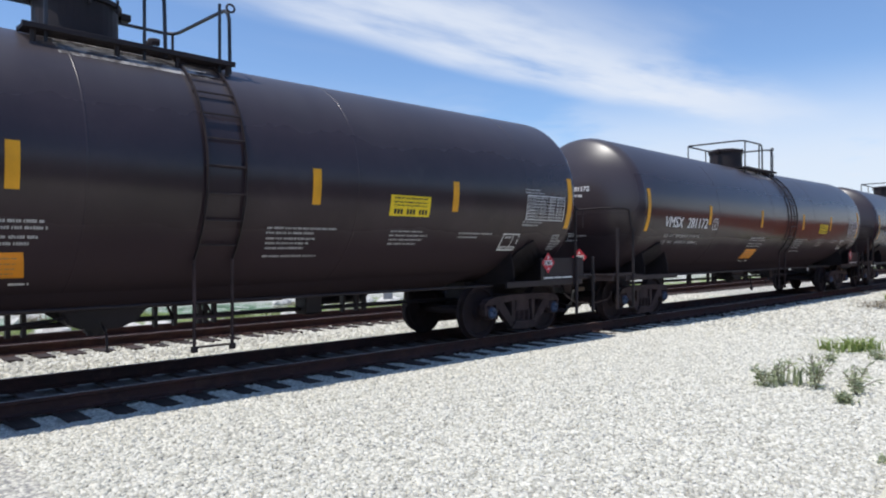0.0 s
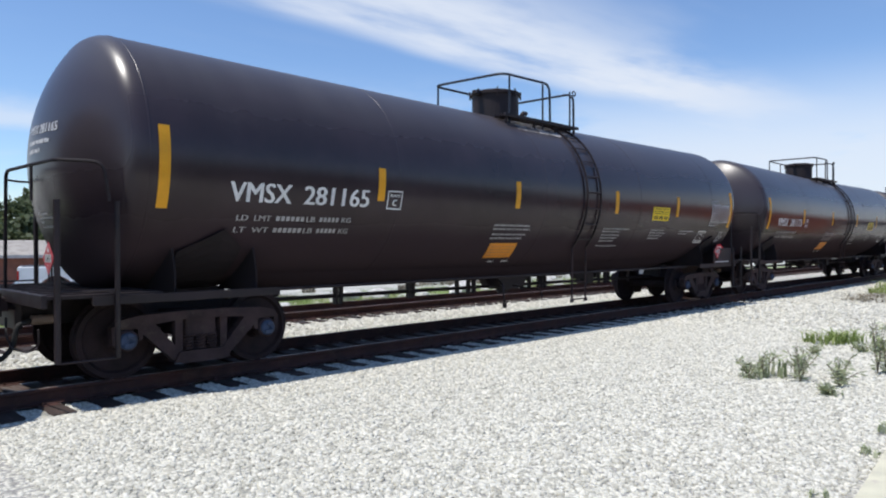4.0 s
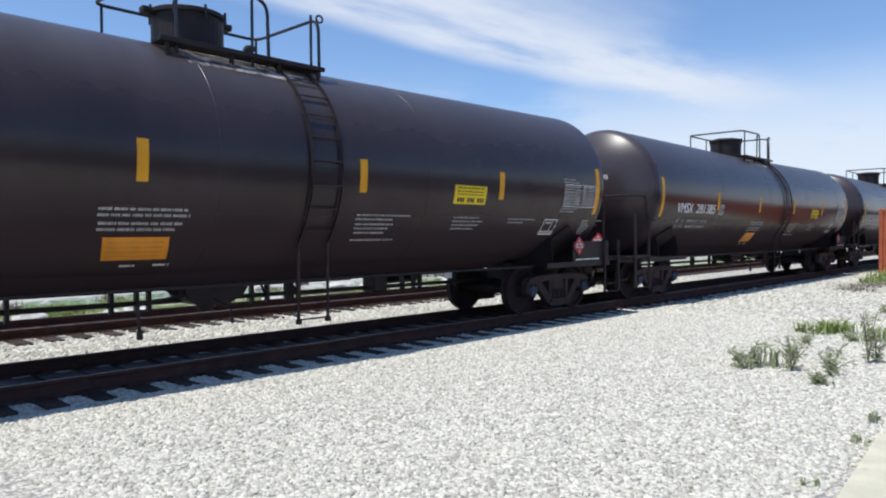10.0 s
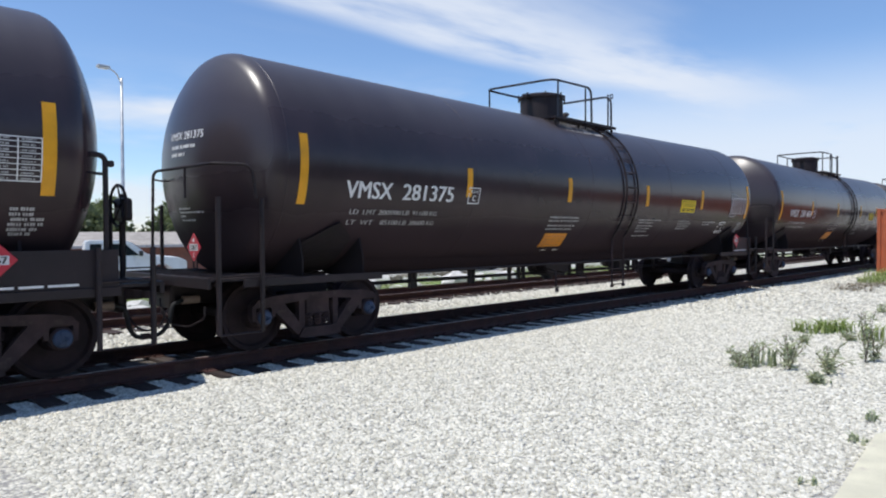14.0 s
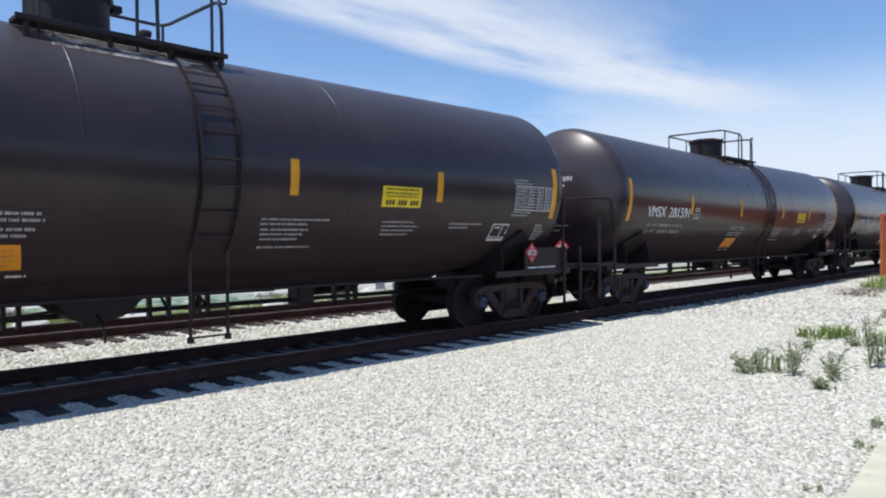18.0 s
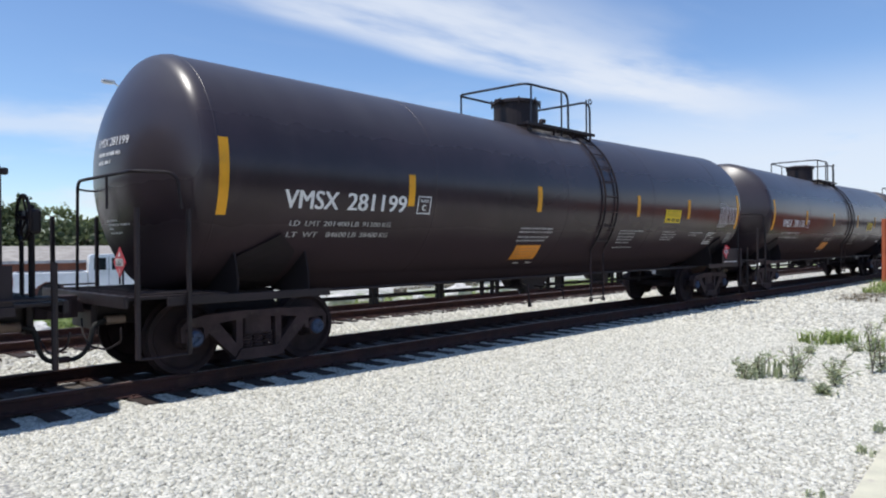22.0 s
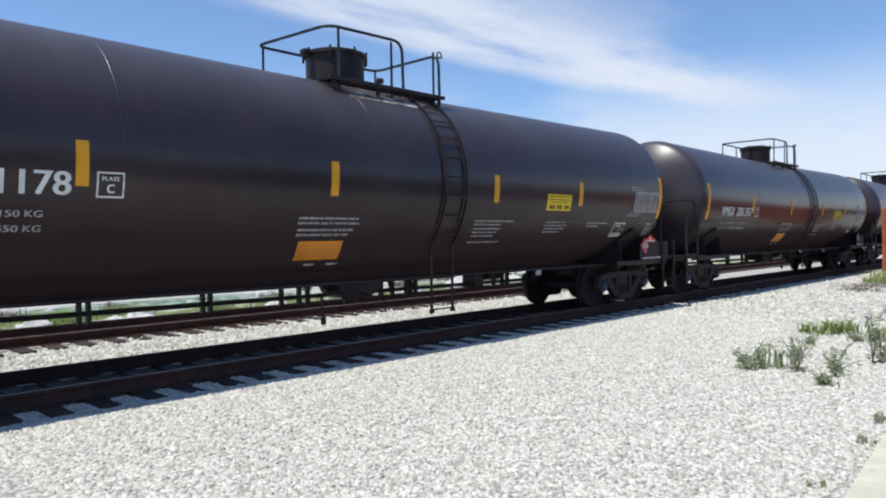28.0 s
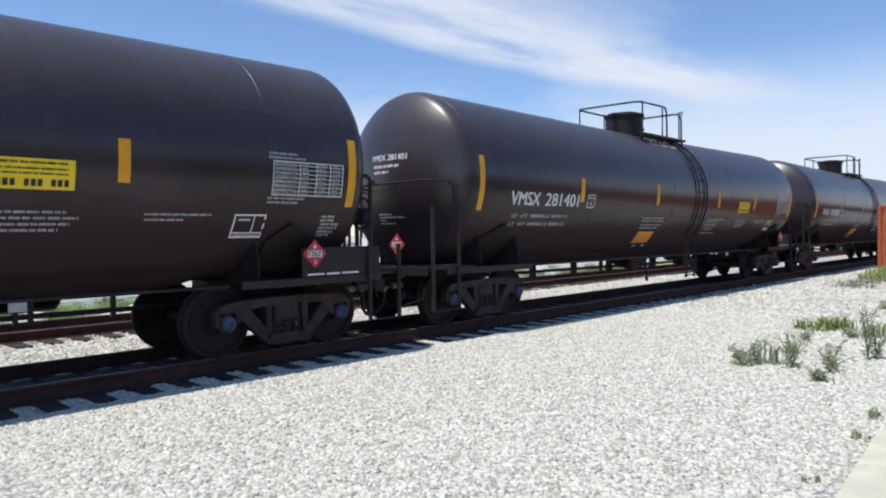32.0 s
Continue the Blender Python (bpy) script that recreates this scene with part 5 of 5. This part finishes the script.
def long_house(at, length, depth, label, windows, roof=ROOF, roof_label="pale grey shingle roof"):
    """A long low building with a shallow shingled roof."""
    thing = empty("low_building", label, "building")
    thing.location = at
    h = 2.5
    part("wall", boxed(0, length, 0, depth, 0, h), BRICK, thing, "red brown wall")
    bm = bmesh.new()
    prism(bm, [(-0.6, h - 0.1), (depth / 2, h + 0.85), (depth + 0.6, h - 0.1), (depth + 0.6, h + 0.02), (depth / 2, h + 1.0), (-0.6, h + 0.02)], "x", -0.5, length + 0.5)
    part("roof", bm, roof, thing, roof_label)
    part("fascia", boxed(-0.5, length + 0.5, -0.64, -0.6, h - 0.14, h + 0.05), GREYTXT, thing)
    for i in range(windows):
        x = 1.5 + 4 * i
        win = part("window_frame", boxed(x, x + 1.3, -0.04, 0.02, 0.95, 2.1), WHITE, thing, "white window frame")
        part("pane", boxed(x + 0.08, x + 1.22, -0.05, -0.042, 1.03, 2.02), GLASS, win)
    return thing


def street_lamp(at):
    thing = empty("street_lamp", "tall grey metal street lamp with one arm", "street lamp")
    thing.location = at
    part("base", lathe(bmesh.new(), [(0, 0.0), (0, 0.22), (0.3, 0.22), (0.34, 0.12), (0.34, 0)], "z", (0, 0, 0), 16), POLEGREY, thing)
    part("pole", lathe(bmesh.new(), [(0, 0.0), (0.3, 0.115), (10.35, 0.06), (10.37, 0)], "z", (0, 0, 0), 14), POLEGREY, thing, "grey tapered pole", True)
    part("arm", tubed(bend([(0, 0, 10.05), (-0.35, -0.3, 10.5), (-0.95, -0.75, 10.6)], 0.3), 0.035), POLEGREY, thing)
    lm = part("lamp_head", boxed(-1.45, -0.85, -0.9, -0.62, 10.53, 10.68, bevel=0.05), POLEGREY, thing, "flat lamp head")
    part("lens", boxed(-1.35, -0.95, -0.86, -0.66, 10.5, 10.532), WHITE, lm)
    return thing


def utility_pole(at, h):
    thing = empty("utility_pole", "weathered wooden utility pole with a crossarm", "utility pole")
    thing.location = at
    part("pole", lathe(bmesh.new(), [(0, 0), (0, 0.15), (h, 0.1), (h + 0.02, 0)], "z", (0, 0, 0), 12), WOODPOLE, thing, "", True)
    arm = part("crossarm", boxed(-1.1, 1.1, -0.06, 0.06, h - 0.7, h - 0.58), WOODPOLE, thing)
    for x in (-1.0, -0.5, 0.5, 1.0):
        part("insulator", lathe(bmesh.new(), [(0, 0.03), (0.06, 0.05), (0.12, 0.03), (0.14, 0)], "z", (x, 0, h - 0.58), 8), CHROME, arm)
    return thing


def boulder(at, size, seed):
    rng = random.Random(seed)
    bm = bmesh.new()
    bmesh.ops.create_icosphere(bm, subdivisions=2, radius=1)
    off = Vector((rng.uniform(0, 50), rng.uniform(0, 50), 0))
    for v in bm.verts:
        k = 1 + 0.45 * noise.noise(v.co * 1.3 + off)
        v.co = Vector((v.co.x * size[0], v.co.y * size[1], v.co.z * size[2])) * k
    ob = part("boulder", bm, LIMESTONE)
    ob.location = at
    return tagged(ob, "pale limestone boulder lying in the grass", "rock", "boulders beyond the tracks")


def stone_heap(at, radius, height):
    """A tipped heap of crushed stone with a rounded top."""
    vs, fs = [(0, 0, height * 0.955)], []
    n, rings = 48, 14
    for j in range(1, rings + 1):
        for k in range(n):
            a, r = 2 * math.pi * (k + 0.5 * (j % 2)) / n, radius * j / rings
            x, y = r * math.cos(a), r * math.sin(a)
            z = height * (1.05 - math.hypot(j / rings, 0.1) * 1.05)
            lump = 0.16 * noise.noise((x * 0.9, y * 0.9, 2)) + 0.07 * noise.noise((x * 4, y * 4, 9))
            vs.append((x, y, z + lump if j < rings else -0.15))
    fs += [(0, 1 + k, 1 + (k + 1) % n) for k in range(n)]
    for j in range(rings - 1):
        for k in range(n):
            p, q = 1 + j * n + k, 1 + j * n + (k + 1) % n
            fs.append((p, p + n, q + n, q))
    ob = new("stone_heap", raw_mesh("stone_heap", vs, fs, STONE))
    ob.location = at
    return tagged(ob, "pale heap of crushed stone before the low building", "stone heap")


def stones(name, count, x0, x1, y0, y1, size, seed, label, bias=1.0):
    """Loose crushed stone, each stone an uneven block."""
    rs = np.random.RandomState(seed)
    x = x0 + (x1 - x0) * rs.rand(count) ** bias
    y = y0 + (y1 - y0) * rs.rand(count)
    # none lies on the near track's ties
    free = (np.abs((x - FIRST_TIE + SPACING / 2) % SPACING - SPACING / 2) > 0.135) | (np.abs(y) > 1.41)
    x, y = x[free], y[free]
    count = len(x)
    zz = np.array([ground_height(u, v) for u, v in zip(x, y)])
    corners = np.array([(-1, -1, -1), (1, -1, -1), (1, 1, -1), (-1, 1, -1), (-1, -1, 1), (1, -1, 1), (1, 1, 1), (-1, 1, 1)], float)
    s = size * (0.55 + 0.75 * rs.rand(count, 1, 1)) * 0.5
    c = corners[None] * (0.75 + 0.5 * rs.rand(count, 1, 3)) * np.where(corners[None, :, 2:] > 0, 0.55 + 0.4 * rs.rand(count, 8, 1), 1.0)
    c = c * (0.75 + 0.5 * rs.rand(count, 8, 3)) * s
    c[:, :, 2] *= 0.62
    a, b = rs.rand(count) * 6.283, (rs.rand(count) - 0.5) * 1.2
    ca, sa, cb, sb = np.cos(a)[:, None], np.sin(a)[:, None], np.cos(b)[:, None], np.sin(b)[:, None]
    yy, z2 = c[:, :, 1] * cb - c[:, :, 2] * sb, c[:, :, 1] * sb + c[:, :, 2] * cb
    xx, yy = c[:, :, 0] * ca - yy * sa, c[:, :, 0] * sa + yy * ca
    v = np.stack([xx + x[:, None], yy + y[:, None], z2 + (zz + size * 0.18 * rs.rand(count))[:, None]], -1).reshape(-1, 3)
    quad = np.array([(3, 2, 1, 0), (4, 5, 6, 7), (0, 1, 5, 4), (1, 2, 6, 5), (2, 3, 7, 6), (3, 0, 4, 7)])
    f = (quad[None] + 8 * np.arange(count)[:, None, None]).reshape(-1)
    me = bpy.data.meshes.new(name)
    me.vertices.add(len(v))
    me.vertices.foreach_set("co", v.reshape(-1))
    me.loops.add(len(f))
    me.loops.foreach_set("vertex_index", f)
    me.polygons.add(len(f) // 4)
    me.polygons.foreach_set("loop_start", np.arange(0, len(f), 4))
    me.update(calc_edges=True)
    me.materials.append(STONE)
    return tagged(new(name, me), label, "gravel", kind="stuff")


make_ground()
make_track("main_track", 0, RUST, "railway track with brown rails on dark wooden ties", FIRST_TIE, 44.0)
make_track("second_track", TRACK_2, RUST, "empty rusty railway track on pale stone", 1.0, 46.0)
TRAIN = make_train()


def make_surroundings():
    bm = bmesh.new()
    corner = [(-0.3 + 0.45 * math.sin(radians(a)), -0.45 + 0.45 * math.cos(radians(a))) for a in range(0, 91, 10)]
    prism(bm, [(-12.5, -5.4), (-12.5, 0.0)] + corner + [(0.15, -5.4)], "z", -0.4, -0.1)
    bmesh.ops.bevel(bm, geom=[e for e in bm.edges if all(v.co.z > -0.2 for v in e.verts)], offset=0.03, segments=2, affect="EDGES")
    pad = part("concrete_pad", bm, CONCRETE)
    pad.location, pad.rotation_euler = (6.85, -7.66, 0), (0, 0, radians(4.5))
    tagged(pad, "cream concrete pad with a worn rounded edge", "concrete pad", kind="structure")
    box_car = empty("shipping_container", "orange red painted steel shipping container beside the track", "container")
    box_car.matrix_world = pose(33.44, -2.55, -0.16, 0, 0, -90)
    L, D, H = 12.19, 2.44, 2.59
    body = part("body", boxed(0.06, L - 0.06, -D + 0.06, -0.06, 0.12, H - 0.05), CABINET, box_car)
    for x in (0.0, L - 0.12):
        for y in (-D, -0.12):
            part("corner_post", boxed(x, x + 0.12, y, y + 0.12, 0.0, H, bevel=0.008), CABINET, box_car)
    for y in (-D + 0.005, -0.115):
        for z in (0.01, H - 0.12):
            part("side_rail", boxed(0.12, L - 0.12, y, y + 0.11, z, z + 0.11, bevel=0.006), CABINET, box_car)
        bm = bmesh.new()
        for q in range(42):
            a = 0.2 + 0.28 * q
            box(bm, a, a + 0.14, y + (0.005 if y < -1 else 0.035), y + (0.075 if y < -1 else 0.105), 0.13, H - 0.13)
        tagged(part("corrugation", bm, CABINET, box_car, "corrugated side sheet"), kind="stuff")
    for q in range(2):
        y0 = -D + 0.14 + q * 1.09
        dr = part("door", boxed(0.01, 0.06, y0, y0 + 1.07, 0.13, H - 0.13, bevel=0.006), CABINET, box_car)
        for y in (y0 + 0.25, y0 + 0.8):
            part("locking_bar", tubed([(-0.01, y, 0.1), (-0.01, y, H - 0.1)], 0.018, 8), CHROME, dr, "dull metal locking bar")
    # weeds on the stone
    g = -0.15
    for i, (x, y, h, sp) in enumerate(((9.05, -5.78, 0.36, 0.6), (8.85, -5.7, 0.3, 0.4), (9.1, -6.23, 0.48, 0.6), (9.35, -6.15, 0.4, 0.5), (9.1, -6.66, 0.42, 0.5), (9.4, -6.6, 0.3, 0.4), (8.5, -6.71, 0.13, 0.3), (12.11, -6.17, 0.2, 0.4),
                                       (10.27, -6.79, 0.85, 0.25), (10.4, -6.85, 0.5, 0.3), (11.49, -5.69, 0.15, 0.4), (16.6, -5.65, 0.25, 0.6))):
        leafy_weed("weed", (x, y, g), h, sp, WEED, "grey green leafy weed growing through the stone", 20 + i)
    for i, (x, y, h, sp, n) in enumerate(((9.25, -5.9, 0.46, 0.45, 26), (9.0, -5.72, 0.4, 0.35, 16), (8.55, -6.7, 0.14, 0.3, 10), (7.25, -7.5, 0.12, 0.18, 10), (6.38, -7.58, 0.1, 0.2, 12), (5.04, -7.6, 0.1, 0.12, 10))):
        blade_clump("weed_tuft", (x, y, g), n, h, sp, WEED, "sparse grey green weed tuft on the stone", "weed", 40 + i, 0.012, group="weeds on the stone")
    for i, (x, y, h, sp, n) in enumerate(((12.9, -5.45, 0.3, 0.7, 80), (13.2, -5.7, 0.36, 0.6, 70), (12.44, -6.39, 0.42, 0.4, 45), (26.5, -3.5, 0.4, 1.2, 120), (28.5, -3.3, 0.5, 1.2, 120), (30.6, -3.2, 0.5, 1.2, 140))):
        blade_clump("grass_tuft", (x, y, g), n, h, sp, GRASSY, "bright green grass tuft on the stone", "grass", 60 + i, 0.014, group="weeds on the stone")
    for i, (x, y) in enumerate(((22.9, -3.7), (24.2, -3.5), (25.2, -3.6))):
        blade_clump("dry_weed", (x, y, g), 60, 0.16, 1.2, DRY, "brown dry weeds lying on the stone", "weed", 80 + i, 0.02, group="weeds on the stone")
    # beyond the tracks
    for i in range(90):
        rng = random.Random(300 + i)
        x = rng.uniform(2, 34)
        y = rng.uniform(8.6, 11.2)
        blade_clump("verge_grass", (x, y, bed(y)), 70, rng.uniform(0.12, 0.3), rng.uniform(0.7, 1.4), GRASSY, "green grass clump beside the far track", "grass", 400 + i, 0.016, group="grass beyond the tracks")
    for i, (x, y, s) in enumerate(((4.4, 7.0, (0.35, 0.3, 0.22)), (6.3, 7.6, (0.3, 0.25, 0.16)), (7.0, 7.9, (0.45, 0.3, 0.14)), (8.2, 7.6, (0.5, 0.3, 0.13)), (11.0, 8.2, (0.4, 0.3, 0.15)), (14.0, 9.2, (0.55, 0.4, 0.3)), (15.2, 9.0, (0.5, 0.35, 0.25)), (19.0, 8.6, (0.6, 0.4, 0.3)), (22.0, 8.5, (0.7, 0.4, 0.3)))):
        boulder((x, y, bed(y) + s[2] * 0.45), s, 500 + i)
    rng = random.Random(77)
    for i in range(34):
        x, y = rng.uniform(3, 30), rng.uniform(8.8, 12.5)
        k = rng.uniform(0.12, 0.34)
        boulder((x, y, bed(y) + k * 0.2), (k * rng.uniform(0.8, 1.5), k, k * rng.uniform(0.4, 0.8)), 540 + i)
    for i in range(26):
        x, y = rng.uniform(3, 34), rng.uniform(8.8, 13.5)
        blade_clump("dry_weed", (x, y, bed(y)), 60, rng.uniform(0.15, 0.4), rng.uniform(0.5, 1.1), DRY, "brown dry weeds beside the far track", "weed", 600 + i, 0.016, group="weeds beyond the tracks")
    pickup((9.42, 16.8, -0.4), -17, "white crew cab pickup truck parked beyond the tracks")
    pickup((26.0, 14.8, -0.37), 8, "white pickup truck parked by the grass")
    long_house((2, 41, -1.75), 38, 9, "long low red brown building with a pale grey roof", 2)
    stone_heap((31.7, 36.0, -1.45), 3.25, 2.72)
    street_lamp((14.2, 26.7, -1.0))
    utility_pole((9.0, 58, -2.2), 8.5)
    rng = random.Random(11)
    for i in range(13):
        x, y = 6 + 6.2 * i + rng.uniform(-1.5, 1.5), rng.uniform(64, 84)
        tree("tree", (x, y, -2.2), rng.uniform(6.5, 9.5), rng.uniform(6, 8.5), LEAF if i % 3 else LEAFDARK, 700 + i, "leafy green tree behind the building")
    for i in range(6):
        x, y = 12 + 4.5 * i + rng.uniform(-1, 1), rng.uniform(53, 56)
        tree("tree", (x, y, -2.2), rng.uniform(4.2, 5.6), rng.uniform(5, 6.5), LEAFDARK, 800 + i, "dark green bushy tree behind the building")
    stones("loose_stone", 128000, 1.5, 15, -7.7, -0.9, 0.034, 1, "pale grey crushed stone lying loose", bias=1.15)
    stones("far_loose_stone", 20000, 14, 36, -7.0, -1.0, 0.06, 4, "pale grey crushed stone lying loose further off", bias=1.2)
    stones("loose_stone_between_tracks", 14000, 1.5, 26, 1.35, 3.9, 0.055, 3, "pale grey crushed stone between the two tracks")
    stones("loose_stone_by_second_track", 6000, 1.5, 26, 3.9, 6.2, 0.05, 5, "pale grey crushed stone round the far ties")
    # what closes the place behind the camera
    long_house((42, -22, -0.15), 68, 8, "long low red brown building behind the stone yard", 17, REDROOF, "red brown shingle roof")
    for i in range(12):
        x, y = -34 + 8.5 * i + rng.uniform(-2, 2), rng.uniform(-50, -38)
        tree("tree", (x, y, -0.2), rng.uniform(6, 8), rng.uniform(7, 9), LEAFDARK, 900 + i, "dark green tree beyond the road")


make_surroundings()


# ---- how the train moves ----
def motions():
    wheel_rows = [(i / 15, way(i / 15)) for i in range(481)]
    for i, car in enumerate(TRAIN):
        walk(car, [(t, pose((i - 1) * PITCH + SLACK[i] - way(t), 0, 0)) for t in range(33)])
        for ws in [o for o in car.children if o.name.startswith("wheelset")]:
            x, y, z = ws.location
            walk(ws, [(t, pose(x, y, z, 0, -math.degrees(s / 0.457), 0)) for t, s in wheel_rows])


motions()
